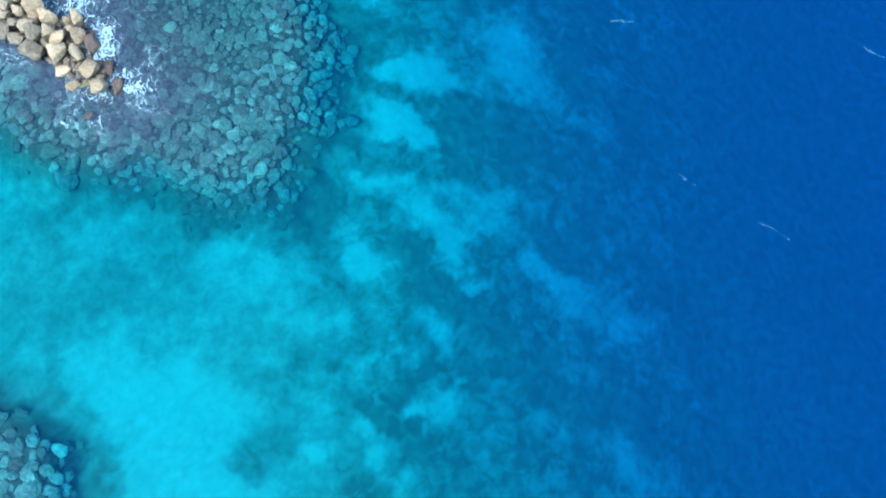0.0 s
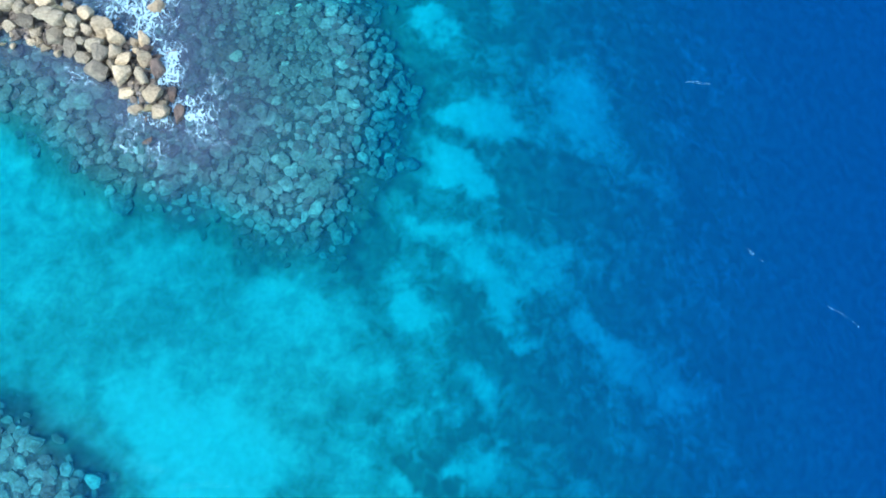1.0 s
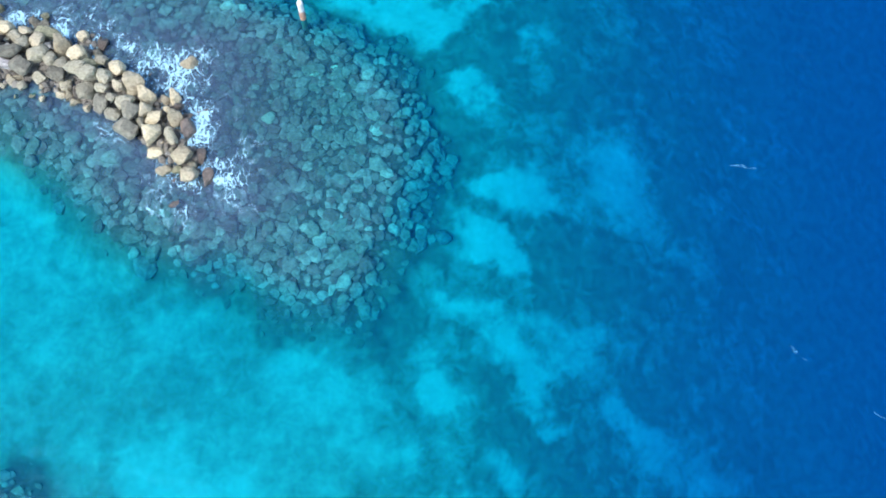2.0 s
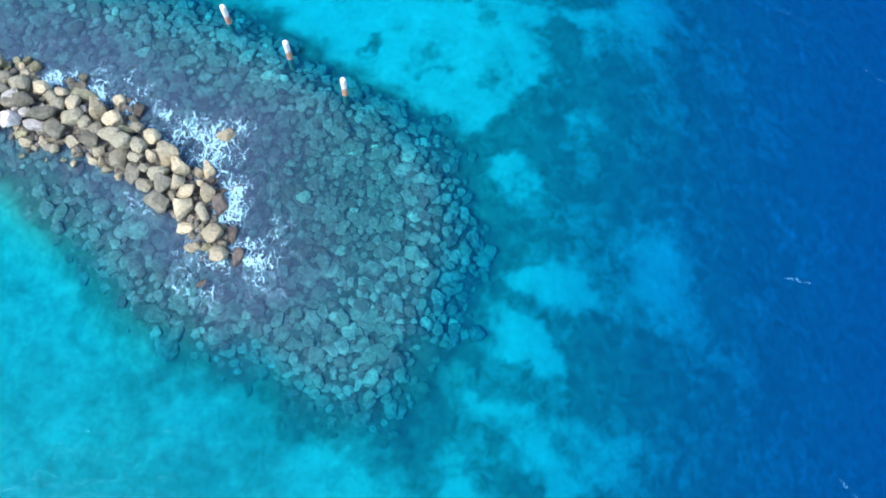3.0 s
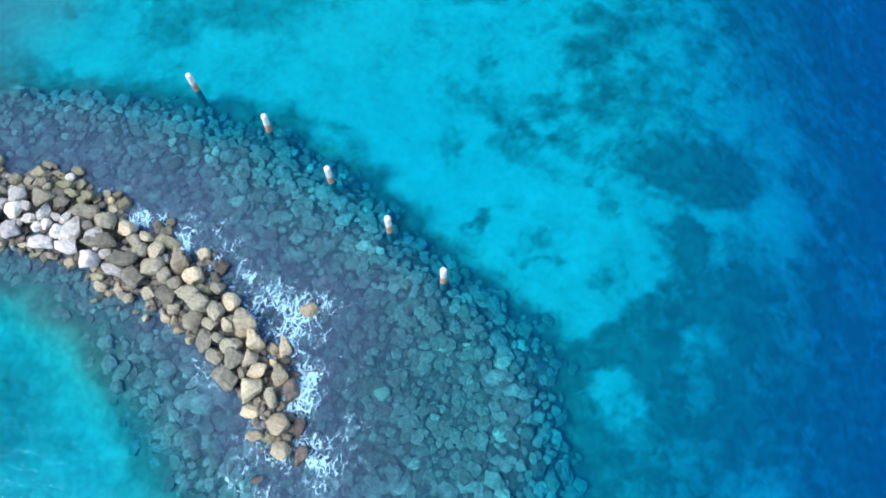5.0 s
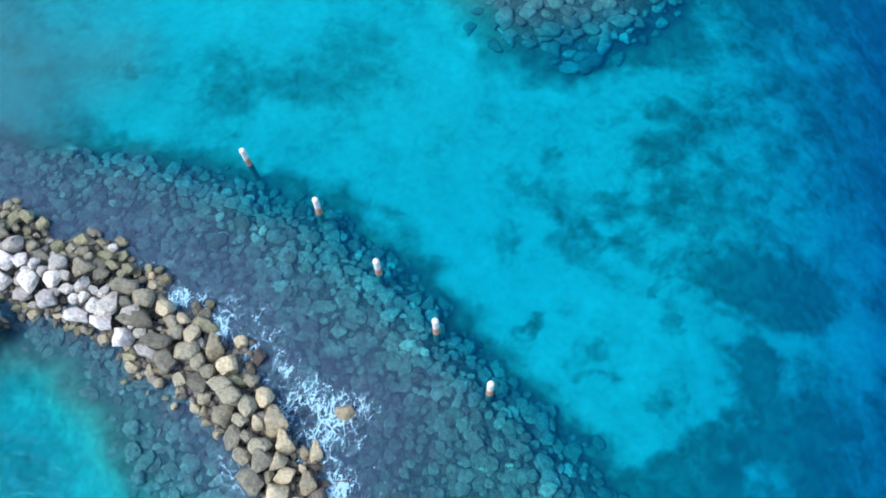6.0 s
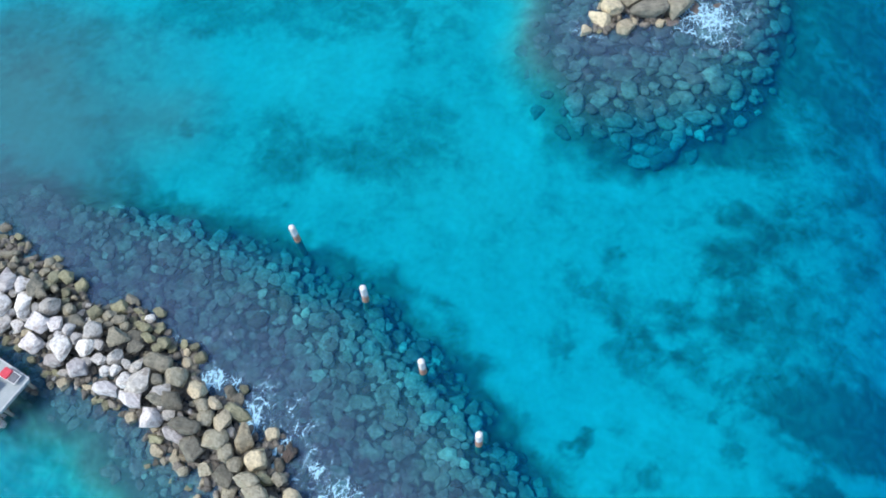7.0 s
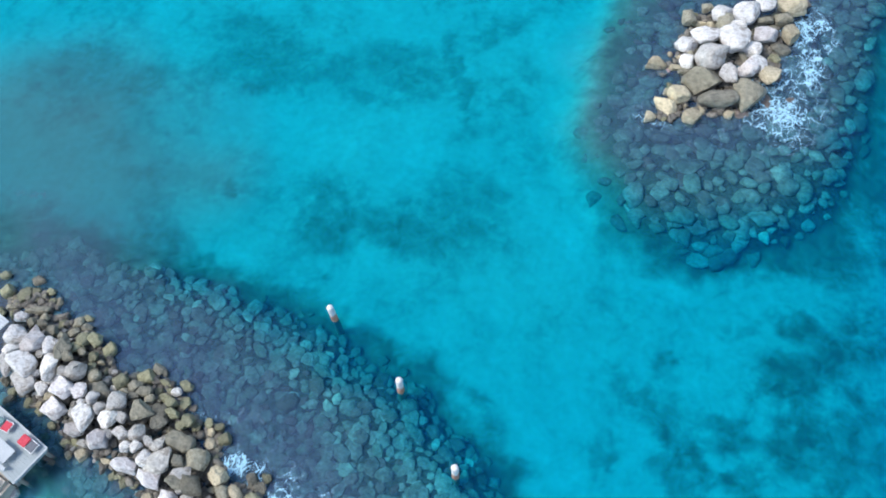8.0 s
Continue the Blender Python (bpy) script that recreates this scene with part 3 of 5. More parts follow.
def fill(parent, west, east, south, north, seed, reach):
    """Smaller stones that close the gaps between the placed ones."""
    r = random.Random(seed)
    placed = [(x, y, q) for x, y, q in MOUND]
    for _ in range(2600):
        x, y = r.uniform(west, east), r.uniform(south, north)
        size = r.uniform(0.3, 0.95)
        gaps = sorted(math.hypot(x - a, y - b) - q for a, b, q in placed)
        if gaps[0] < size * 0.18 or gaps[1] > reach or gaps[2] > reach + 0.15:
            continue
        near = sorted((math.hypot(x - a, y - b), a, b) for a, b, q in placed)[:6]
        middle = math.hypot(x - sum(v[1] for v in near) / 6, y - sum(v[2] for v in near) / 6)
        if middle > 0.55 and r.random() < 0.8:
            continue
        tone = r.choice(("grey", "ash", "grey", "tan", "pale" if x < -22 else "dark") if middle < 0.5 else ("olive", "olive", "grey", "dark", "tan", "tan"))
        stone(x, y, size, size * r.uniform(0.6, 1.0), r.uniform(0, 180), tone, max(0.1, 0.55 - 0.5 * middle), parent)
        placed.append((x, y, size / 2))


def rim(parent, west, east, south, north, seed, count):
    """Small wet stones at the waterline, in loose clusters along the edge of a breakwater."""
    r = random.Random(seed)
    edge, placed = list(MOUND), list(MOUND)
    for _ in range(count):
        x, y = r.uniform(west, east), r.uniform(south, north)
        size = r.uniform(0.4, 0.95)
        gaps = sorted(math.hypot(x - a, y - b) - q for a, b, q in edge)
        if min(math.hypot(x - a, y - b) - q for a, b, q in placed) < size * 0.25 or not gaps[0] < 0.6 or gaps[1] > 1.1 or noise.noise(Vector((x * 0.5, y * 0.5, seed))) < 0.14:
            continue
        low = gaps[0] > 0.5
        tone = r.choice(("olive", "olive", "dark") if low else ("olive", "olive", "tan", "dark", "grey"))
        stone(x, y, size, size * r.uniform(0.65, 0.95), r.uniform(0, 180), tone, r.uniform(-0.2, 0.0) if low else r.uniform(0.0, 0.2), parent)
        placed.append((x, y, size / 2))


GROUP = FIRST = base("breakwater", "curved breakwater of piled tan, grey and white limestone boulders", "breakwater")
stone(-17.17, -7.19, 1.07, 1.31, 1, "tan", 0.7, GROUP)
stone(-15.42, -8.05, 1.3, 1.55, 2, "tan", 0.7, GROUP)
stone(-14.16, -8.96, 1.46, 1.46, 2, "tan", 0.7, GROUP)
stone(-17.09, -8.48, 1.62, 1.38, 2, "grey", 0.7, GROUP)
stone(-16.19, -9.06, 1.13, 1.22, 2, "grey", 0.7, GROUP)
stone(-15.34, -9.63, 0.97, 1.05, 2, "grey", 0.7, GROUP)
stone(-15.63, -10.47, 1.36, 1.12, -19, "dark", 0.7, GROUP)
stone(-17.15, -10.16, 1.13, 0.98, 2, "grey", 0.15, GROUP)
stone(-14.08, -10.36, 1.51, 1.03, 18, "grey", 1.15, GROUP)
stone(-13.18, -9.9, 1.12, 0.56, -9, "olive", 0.7, GROUP)
stone(-13.25, -11.0, 1.58, 1.27, 13, "grey", 1.15, GROUP)
stone(-12.43, -9.71, 1.04, 0.8, 2, "grey", 0.7, GROUP)
stone(-11.32, -10.64, 1.28, 1.44, 2, "tan", 0.7, GROUP)
stone(-10.22, -12.05, 1.74, 1.58, 2, "tan", 0.7, GROUP)
stone(-12.06, -11.46, 1.19, 1.34, 2, "grey", 1.15, GROUP)
stone(-13.52, -12.14, 1.5, 1.19, 2, "grey", 0.7, GROUP)
stone(-15.23, -11.15, 1.12, 0.88, 2, "grey", 0.15, GROUP)
stone(-15.61, -11.91, 0.8, 0.56, 2, "tan", 0.15, GROUP)
stone(-14.93, -12.01, 0.72, 0.8, 2, "tan", 0.15, GROUP)
stone(-14.51, -12.65, 0.96, 0.48, 2, "tan", 0.15, GROUP)
stone(-12.26, -12.35, 1.18, 0.78, 2, "grey", 1.15, GROUP)
stone(-11.07, -12.4, 0.78, 0.86, 2, "tan", 1.15, GROUP)
stone(-12.6, -13.28, 1.1, 1.33, 2, "dark", 0.7, GROUP)
stone(-10.61, -13.77, 1.55, 1.16, 18, "grey", 1.15, GROUP)
stone(-11.55, -13.25, 0.85, 0.7, 2, "grey", 1.15, GROUP)
stone(-11.63, -14.4, 1.4, 1.01, 2, "grey", 0.7, GROUP)
stone(-9.21, -13.3, 1.33, 1.33, 2, "tan", 0.7, GROUP)
stone(-9.25, -14.41, 1.16, 1.16, 2, "tan", 0.7, GROUP)
stone(-10.22, -14.58, 1.31, 1.31, 2, "dark", 1.15, GROUP)
stone(-7.99, -13.51, 0.63, 0.79, 2, "tan", 0.15, GROUP)
stone(-7.31, -13.45, 0.86, 1.26, 2, "tan", 0.15, GROUP)
stone(-7.32, -14.25, 0.86, 0.55, 2, "rust", 0.15, GROUP)
stone(-6.01, -10.65, 1.21, 1.0, 46, "tan", 0.15, GROUP)
stone(-8.99, -10.99, 0.97, 0.56, 2, "rust", -0.25, GROUP)
stone(-13.97, -7.11, 0.99, 0.99, 1, "tan", 0.15, GROUP)
stone(-12.52, -7.94, 0.74, 0.99, 2, "rust", 0.15, GROUP)
stone(-12.77, -8.85, 0.66, 0.74, 2, "dark", 0.15, GROUP)
stone(-10.47, -15.8, 1.7, 1.38, 2, "dark", 0.7, GROUP)
stone(-8.8, -16.29, 1.76, 1.37, 23, "tan", 0.7, GROUP)
stone(-8.7, -15.09, 1.31, 0.85, 29, "tan", 0.7, GROUP)
stone(-7.25, -15.36, 1.15, 1.15, 2, "tan", 0.7, GROUP)
stone(-6.41, -16.17, 1.31, 1.54, 2, "rust", 0.15, GROUP)
stone(-7.51, -16.82, 0.84, 1.29, 23, "grey", 0.7, GROUP)
stone(-8.45, -16.92, 0.54, 0.46, 2, "tan", 0.15, GROUP)
stone(-8.83, -17.69, 1.46, 1.0, 2, "tan", 0.15, GROUP)
stone(-6.8, -18.4, 1.51, 1.21, -8, "tan", 0.7, GROUP)
stone(-5.68, -18.34, 0.76, 1.22, 2, "rust", 0.15, GROUP)
stone(-8.3, -19.16, 1.29, 0.76, 2, "tan", 0.15, GROUP)
stone(-6.42, -20.02, 1.34, 1.26, 2, "tan", 0.7, GROUP)
stone(-5.16, -20.08, 0.82, 1.28, -32, "rust", 0.15, GROUP)
stone(-6.5, -15.09, 0.78, 0.62, 2, "rust", 0.15, GROUP)
stone(-9.69, -15.28, 0.61, 0.93, 2, "grey", 0.7, GROUP)
stone(-7.62, -20.04, 0.6, 0.6, 2, "rust", -0.25, GROUP)
stone(-7.59, -21.74, 1.12, 0.59, 2, "rust", -0.25, GROUP)
stone(-5.36, -14.85, 0.94, 0.94, 2, "rust", -0.25, GROUP)
stone(-7.7, -11.91, 0.8, 0.64, 2, "rust", -0.25, GROUP)
stone(-27.33, -1.53, 1.21, 1.12, 1, "olive", 0.15, GROUP)
stone(-25.86, -1.5, 0.86, 0.44, 1, "olive", 0.15, GROUP)
stone(-24.44, -1.23, 0.86, 0.78, 1, "olive", 0.15, GROUP)
stone(-24.0, -2.26, 0.77, 0.86, 1, "olive", 0.15, GROUP)
stone(-24.7, -2.59, 0.68, 0.68, 1, "olive", 0.7, GROUP)
stone(-23.07, -3.39, 1.1, 1.01, 1, "olive", 0.7, GROUP)
stone(-24.13, -3.28, 0.84, 0.68, 1, "olive", 0.7, GROUP)
stone(-20.44, -3.48, 0.85, 0.85, 1, "olive", 0.15, GROUP)
stone(-21.18, -4.1, 0.94, 0.84, 1, "tan", 0.15, GROUP)
stone(-21.2, -5.39, 1.41, 1.41, 1, "grey", 0.7, GROUP)
stone(-19.62, -5.8, 1.33, 1.25, 1, "tan", 0.7, GROUP)
stone(-18.15, -6.29, 1.24, 0.74, -19, "tan", 0.7, GROUP)
stone(-16.55, -6.42, 1.83, 1.0, -14, "olive", 0.15, GROUP)
stone(-17.58, -5.24, 0.76, 0.76, 1, "dark", 0.15, GROUP)
stone(-22.91, -4.66, 1.51, 1.26, 1, "dark", 0.7, GROUP)
stone(-25.52, -5.15, 1.16, 1.16, 1, "grey", 1.15, GROUP)
stone(-26.02, -3.94, 1.42, 1.09, 1, "dark", 1.15, GROUP)
stone(-24.88, -3.98, 1.09, 1.01, 1, "dark", 0.7, GROUP)
stone(-23.84, -5.37, 0.83, 0.83, 1, "grey", 1.15, GROUP)
stone(-23.22, -6.33, 1.56, 1.48, 1, "grey", 1.15, GROUP)
stone(-26.3, -5.61, 0.67, 0.58, 1, "pale", 1.15, GROUP)
stone(-25.76, -6.13, 0.82, 0.66, 1, "pale", 1.15, GROUP)
stone(-25.11, -5.98, 0.66, 0.74, 1, "pale", 1.15, GROUP)
stone(-24.3, -6.36, 0.9, 0.99, 1, "pale", 1.15, GROUP)
stone(-25.43, -7.14, 1.82, 1.07, 1, "pink", 0.7, GROUP)
stone(-23.48, -7.35, 1.98, 1.07, -14, "pink", 0.7, GROUP)
stone(-26.82, -7.31, 0.92, 0.42, 1, "tan", 0.15, GROUP)
stone(-21.61, -8.17, 1.55, 1.31, 2, "pink", 0.7, GROUP)
stone(-20.64, -7.67, 0.82, 0.74, 1, "grey", 0.7, GROUP)
stone(-19.88, -8.81, 1.79, 0.98, -19, "pink", 0.7, GROUP)
stone(-21.49, -6.51, 1.23, 0.82, 1, "grey", 1.15, GROUP)
stone(-21.65, -7.04, 0.98, 0.82, 1, "dark", 1.15, GROUP)
stone(-20.68, -6.93, 1.48, 1.23, 1, "dark", 1.15, GROUP)
stone(-19.22, -8.19, 1.54, 1.05, 2, "dark", 1.15, GROUP)
stone(-18.82, -6.53, 1.24, 0.99, 1, "grey", 0.7, GROUP)
stone(-18.26, -7.39, 1.06, 1.14, 1, "grey", 0.7, GROUP)
stone(-18.19, -9.36, 1.7, 1.37, 2, "dark", 0.7, GROUP)
stone(-21.02, -9.29, 1.39, 0.66, 2, "olive", 0.15, GROUP)
stone(-20.64, -9.96, 0.98, 0.66, 2, "tan", 0.15, GROUP)
stone(-21.36, -8.65, 0.57, 0.57, 2, "tan", 0.15, GROUP)
stone(-23.15, -8.4, 0.82, 0.82, 2, "tan", 0.15, GROUP)
stone(-25.98, -7.9, 0.42, 0.58, 2, "olive", 0.15, GROUP)
stone(-25.08, -8.1, 0.5, 0.75, 2, "olive", 0.15, GROUP)
stone(-18.89, -9.95, 0.81, 0.41, 2, "tan", 0.15, GROUP)
stone(-19.34, -10.09, 0.73, 0.81, 2, "tan", 0.15, GROUP)
stone(-24.57, -5.39, 0.67, 0.67, 1, "grey", 1.15, GROUP)
stone(-22.19, -5.87, 0.82, 0.82, 1, "dark", 1.15, GROUP)
stone(-21.39, -7.34, 0.57, 0.42, 1, "pale", 0.7, GROUP)
stone(-17.01, -11.95, 0.48, 0.48, 2, "tan", 0.15, GROUP)
stone(-41.22, 1.86, 0.82, 0.64, 19, "olive", 0.15, GROUP)
stone(-40.27, 0.83, 0.9, 0.99, 19, "olive", 0.15, GROUP)
stone(-38.94, 1.01, 1.15, 0.88, 64, "olive", 0.15, GROUP)
stone(-38.31, 1.46, 0.72, 0.63, 19, "olive", 0.15, GROUP)
stone(-37.17, 1.76, 0.54, 0.63, 19, "olive", 0.15, GROUP)
stone(-36.7, 1.22, 0.62, 0.44, 19, "olive", 0.15, GROUP)
stone(-37.89, 0.95, 0.53, 0.45, 19, "olive", 0.15, GROUP)
stone(-39.0, 0.42, 0.62, 0.71, 19, "olive", 0.15, GROUP)
stone(-37.74, -0.73, 0.95, 0.86, 19, "pink", 0.7, GROUP)
stone(-39.16, -0.15, 0.88, 0.44, 19, "grey", 0.15, GROUP)
stone(-36.76, -0.8, 0.77, 0.77, 19, "grey", 0.7, GROUP)
stone(-36.01, -0.67, 0.77, 0.68, 19, "dark", 0.7, GROUP)
stone(-37.26, 0.18, 1.49, 0.62, 19, "dark", 0.15, GROUP)
stone(-34.97, -0.98, 0.94, 0.94, 19, "dark", 0.7, GROUP)
stone(-35.02, -0.14, 0.6, 0.95, 19, "olive", 0.15, GROUP)
stone(-33.97, 0.37, 0.69, 0.87, 19, "grey", 0.15, GROUP)
stone(-34.1, -1.11, 0.68, 0.76, 19, "grey", 0.7, GROUP)
stone(-35.5, -2.13, 1.94, 1.68, 43, "pink", 1.15, GROUP)
stone(-37.08, -2.02, 1.44, 1.28, 19, "pale", 1.15, GROUP)
stone(-36.64, -3.13, 1.09, 0.92, 19, "pale", 1.15, GROUP)
stone(-34.17, -2.09, 1.09, 1.18, 19, "pale", 1.15, GROUP)
stone(-33.4, -1.91, 1.09, 1.42, 19, "dark", 1.15, GROUP)
stone(-35.11, -3.62, 1.83, 1.58, 19, "pale", 1.15, GROUP)
stone(-33.52, -3.14, 1.24, 1.66, 19, "pale", 1.15, GROUP)
stone(-36.26, -4.02, 0.92, 1.49, 19, "pale", 1.15, GROUP)
stone(-34.52, -4.68, 1.81, 1.4, 5, "pale", 0.7, GROUP)
stone(-34.31, -3.98, 0.83, 0.58, 19, "pale", 0.7, GROUP)
stone(-34.51, -2.69, 0.75, 0.58, 19, "grey", 1.15, GROUP)
stone(-32.67, -2.25, 0.83, 0.83, 19, "dark", 1.15, GROUP)
stone(-32.37, -3.28, 0.82, 0.82, 19, "grey", 1.15, GROUP)
stone(-31.6, -2.93, 1.48, 1.48, -8, "grey", 1.15, GROUP)
stone(-32.62, -0.69, 0.93, 1.02, 19, "olive", 0.7, GROUP)
stone(-31.71, -0.5, 0.85, 1.1, 19, "olive", 0.7, GROUP)
stone(-30.79, -0.66, 0.85, 1.19, 19, "olive", 0.15, GROUP)
stone(-31.27, -1.64, 0.75, 0.84, 19, "olive", 0.7, GROUP)
stone(-31.0, -2.19, 0.66, 0.5, 19, "olive", 0.7, GROUP)
stone(-30.16, -2.07, 0.34, 0.67, 19, "olive", 0.15, GROUP)
stone(-30.38, -2.8, 1.08, 0.99, 19, "grey", 0.7, GROUP)
stone(-31.73, -4.21, 1.79, 1.39, 1, "pink", 1.15, GROUP)
stone(-30.54, -3.99, 1.05, 1.13, 19, "pink", 1.15, GROUP)
stone(-33.22, -4.63, 0.82, 0.91, 19, "pale", 0.7, GROUP)
stone(-35.35, -5.37, 0.66, 0.58, 19, "olive", 0.15, GROUP)
stone(-36.19, -4.96, 0.67, 0.67, 19, "dark", 0.15, GROUP)
stone(-33.58, -5.07, 0.83, 0.41, 19, "pale", 0.15, GROUP)
stone(-28.56, -2.45, 0.99, 1.06, 19, "olive", 0.7, GROUP)
stone(-32.85, -1.42, 1.1, 0.76, 19, "olive", 0.7, GROUP)
stone(-32.14, -1.61, 0.59, 0.59, 19, "grey", 0.7, GROUP)
stone(-29.58, -3.55, 1.39, 1.39, 19, "dark", 0.7, GROUP)
stone(-33.06, -4.04, 0.58, 0.41, 19, "pale", 0.7, GROUP)
stone(-32.8, -3.66, 0.49, 0.41, 19, "pale", 0.7, GROUP)
stone(-27.79, -3.82, 1.37, 1.44, 0, "grey", 1.15, GROUP)
stone(-28.72, -4.55, 0.81, 0.72, 19, "pale", 1.15, GROUP)
stone(-29.22, -5.4, 1.28, 1.75, 20, "pale", 1.15, GROUP)
stone(-27.75, -5.07, 1.19, 1.03, 20, "pale", 1.15, GROUP)
stone(-31.73, -5.52, 1.7, 1.38, -3, "pink", 0.7, GROUP)
stone(-29.68, -6.26, 1.84, 1.04, -3, "pink", 0.7, GROUP)
stone(-27.94, -6.33, 1.34, 1.5, 20, "pink", 0.7, GROUP)
stone(-29.93, -7.13, 0.8, 0.48, 20, "olive", 0.15, GROUP)
stone(-29.33, -6.95, 0.64, 0.72, 20, "olive", 0.15, GROUP)
stone(-28.61, -7.46, 0.87, 0.8, 20, "tan", 0.15, GROUP)
stone(-29.39, -7.74, 0.47, 0.56, 20, "tan", 0.15, GROUP)
stone(-29.51, -4.11, 0.88, 0.81, 19, "pale", 1.15, GROUP)
stone(-29.99, -4.68, 0.56, 0.4, 19, "pale", 1.15, GROUP)
stone(-30.42, -5.34, 0.65, 0.65, 20, "grey", 0.7, GROUP)
stone(-27.4, -5.75, 0.64, 0.56, 20, "pale", 0.7, GROUP)
stone(-26.76, -5.45, 0.87, 0.72, 20, "pale", 0.7, GROUP)
stone(-27.0, -4.61, 0.87, 0.72, 20, "pale", 1.15, GROUP)
stone(-27.97, -2.98, 0.82, 0.57, 19, "grey", 0.7, GROUP)
stone(-33.87, -5.67, 0.57, 0.83, 19, "olive", 0.15, GROUP)
stone(-32.75, -6.0, 0.49, 0.57, 20, "olive", 0.15, GROUP)
stone(-31.68, -7.23, 0.65, 0.57, 20, "olive", -0.25, GROUP)
stone(-30.51, -8.33, 0.64, 0.47, 2, "rust", 0.15, GROUP)
stone(-31.52, -10.48, 0.63, 0.47, 20, "pink", 0.15, GROUP)
stone(-31.12, -10.92, 0.54, 0.54, 20, "pink", 0.15, GROUP)
stone(-31.85, -10.96, 0.63, 0.55, 20, "tan", 0.15, GROUP)
stone(-25.66, -7.9, 0.78, 0.39, 20, "olive", 0.15, GROUP)
stone(-25.27, -2.42, 0.9, 0.74, 19, "olive", 0.15, GROUP)
stone(-22.58, -3.46, 0.81, 0.81, 20, "olive", 0.15, GROUP)
stone(-23.33, -3.73, 0.72, 0.64, 20, "olive", 0.7, GROUP)
stone(-26.1, -2.1, 0.58, 0.49, 19, "olive", 0.15, GROUP)
stone(-26.13, -2.94, 0.81, 0.57, 19, "grey", 0.7, GROUP)
stone(-25.18, -3.4, 0.88, 1.04, 20, "dark", 0.7, GROUP)
stone(-27.58, -2.44, 1.06, 0.9, 19, "grey", 0.7, GROUP)
stone(-25.39, -1.85, 0.57, 0.41, 19, "olive", 0.15, GROUP)
stone(-26.78, -2.56, 0.82, 0.74, 19, "dark", 0.7, GROUP)
stone(-27.31, -3.08, 0.82, 0.57, 19, "dark", 0.7, GROUP)
fill(GROUP, -42, -4, -22.5, 2.5, 21, 0.7)
GROUP = SECOND = base("breakwater", "breakwater head of large white and tan boulders in surf", "breakwater")
stone(-0.47, 41.55, 1.18, 1.81, 18, "grey", 0.7, GROUP)
stone(0.51, 41.5, 1.39, 0.53, 18, "tan", 0.15, GROUP)
stone(1.85, 42.47, 1.8, 1.38, 18, "pale", 1.15, GROUP)
stone(0.75, 43.2, 1.07, 0.96, 18, "grey", 0.7, GROUP)
stone(3.82, 42.83, 2.42, 1.79, 32, "pale", 1.15, GROUP)
stone(5.21, 44.39, 1.59, 1.28, 18, "pale", 1.15, GROUP)
stone(7.35, 45.45, 2.35, 1.81, 18, "tan", 0.7, GROUP)
stone(6.9, 43.77, 1.48, 1.27, 18, "grey", 0.7, GROUP)
stone(5.5, 43.11, 1.37, 0.73, 18, "grey", 0.7, GROUP)
stone(7.57, 42.28, 1.56, 1.67, 18, "tan", 0.7, GROUP)
stone(5.88, 41.53, 2.08, 1.56, 18, "pink", 0.7, GROUP)
stone(2.47, 41.36, 1.57, 1.36, 18, "grey", 1.15, GROUP)
stone(3.43, 41.33, 1.46, 0.73, 18, "pale", 1.15, GROUP)
stone(1.25, 39.29, 2.27, 1.24, 18, "pale", 1.15, GROUP)
stone(3.52, 39.49, 2.36, 2.16, 18, "pale", 1.15, GROUP)
stone(1.87, 37.45, 2.64, 2.03, 18, "pale", 1.15, GROUP)
stone(-0.25, 38.42, 1.66, 1.46, 59, "pale", 0.7, GROUP)
stone(4.96, 39.64, 1.75, 1.45, 18, "pale", 0.7, GROUP)
stone(0.19, 36.72, 1.33, 1.23, 43, "pale", 0.7, GROUP)
stone(-1.84, 36.04, 2.07, 0.82, 4, "tan", 0.15, GROUP)
stone(-0.5, 36.21, 1.13, 0.62, 18, "tan", 0.15, GROUP)
stone(1.78, 35.01, 2.92, 2.21, 18, "grey", 0.7, GROUP)
stone(3.64, 35.8, 1.3, 1.71, 18, "pale", 1.15, GROUP)
stone(4.99, 37.32, 1.72, 1.62, 18, "pink", 0.7, GROUP)
stone(5.79, 38.09, 1.32, 1.63, 18, "pale", 0.7, GROUP)
stone(7.01, 39.57, 0.82, 1.13, 18, "olive", 0.15, GROUP)
stone(6.75, 37.26, 1.62, 1.62, 18, "tan", 0.7, GROUP)
stone(5.45, 34.55, 2.28, 2.28, 18, "dark", 0.7, GROUP)
stone(3.27, 33.41, 2.37, 1.48, 18, "dark", 0.7, GROUP)
stone(0.36, 33.06, 2.0, 1.4, 5, "tan", 0.7, GROUP)
stone(-0.14, 31.82, 1.4, 1.99, 43, "tan", 0.15, GROUP)
stone(-1.18, 30.51, 1.19, 0.89, 18, "tan", 0.15, GROUP)
stone(1.76, 31.55, 1.77, 1.38, 37, "tan", 0.15, GROUP)
stone(5.39, 33.11, 1.29, 1.2, 18, "rust", -0.25, GROUP)
stone(6.95, 35.01, 1.01, 1.81, 18, "rust", -0.25, GROUP)
stone(7.55, 37.7, 1.02, 1.53, 18, "rust", -0.25, GROUP)
stone(8.8, 35.62, 1.2, 0.8, 18, "rust", -0.25, GROUP)
stone(7.07, 40.7, 1.24, 1.24, 18, "dark", 0.15, GROUP)
stone(8.39, 46.63, 1.07, 0.86, 18, "rust", 0.15, GROUP)
stone(-0.76, 32.97, 0.71, 0.51, 18, "rust", -0.25, GROUP)
stone(-2.98, 39.16, 0.64, 0.43, 18, "rust", -0.25, GROUP)


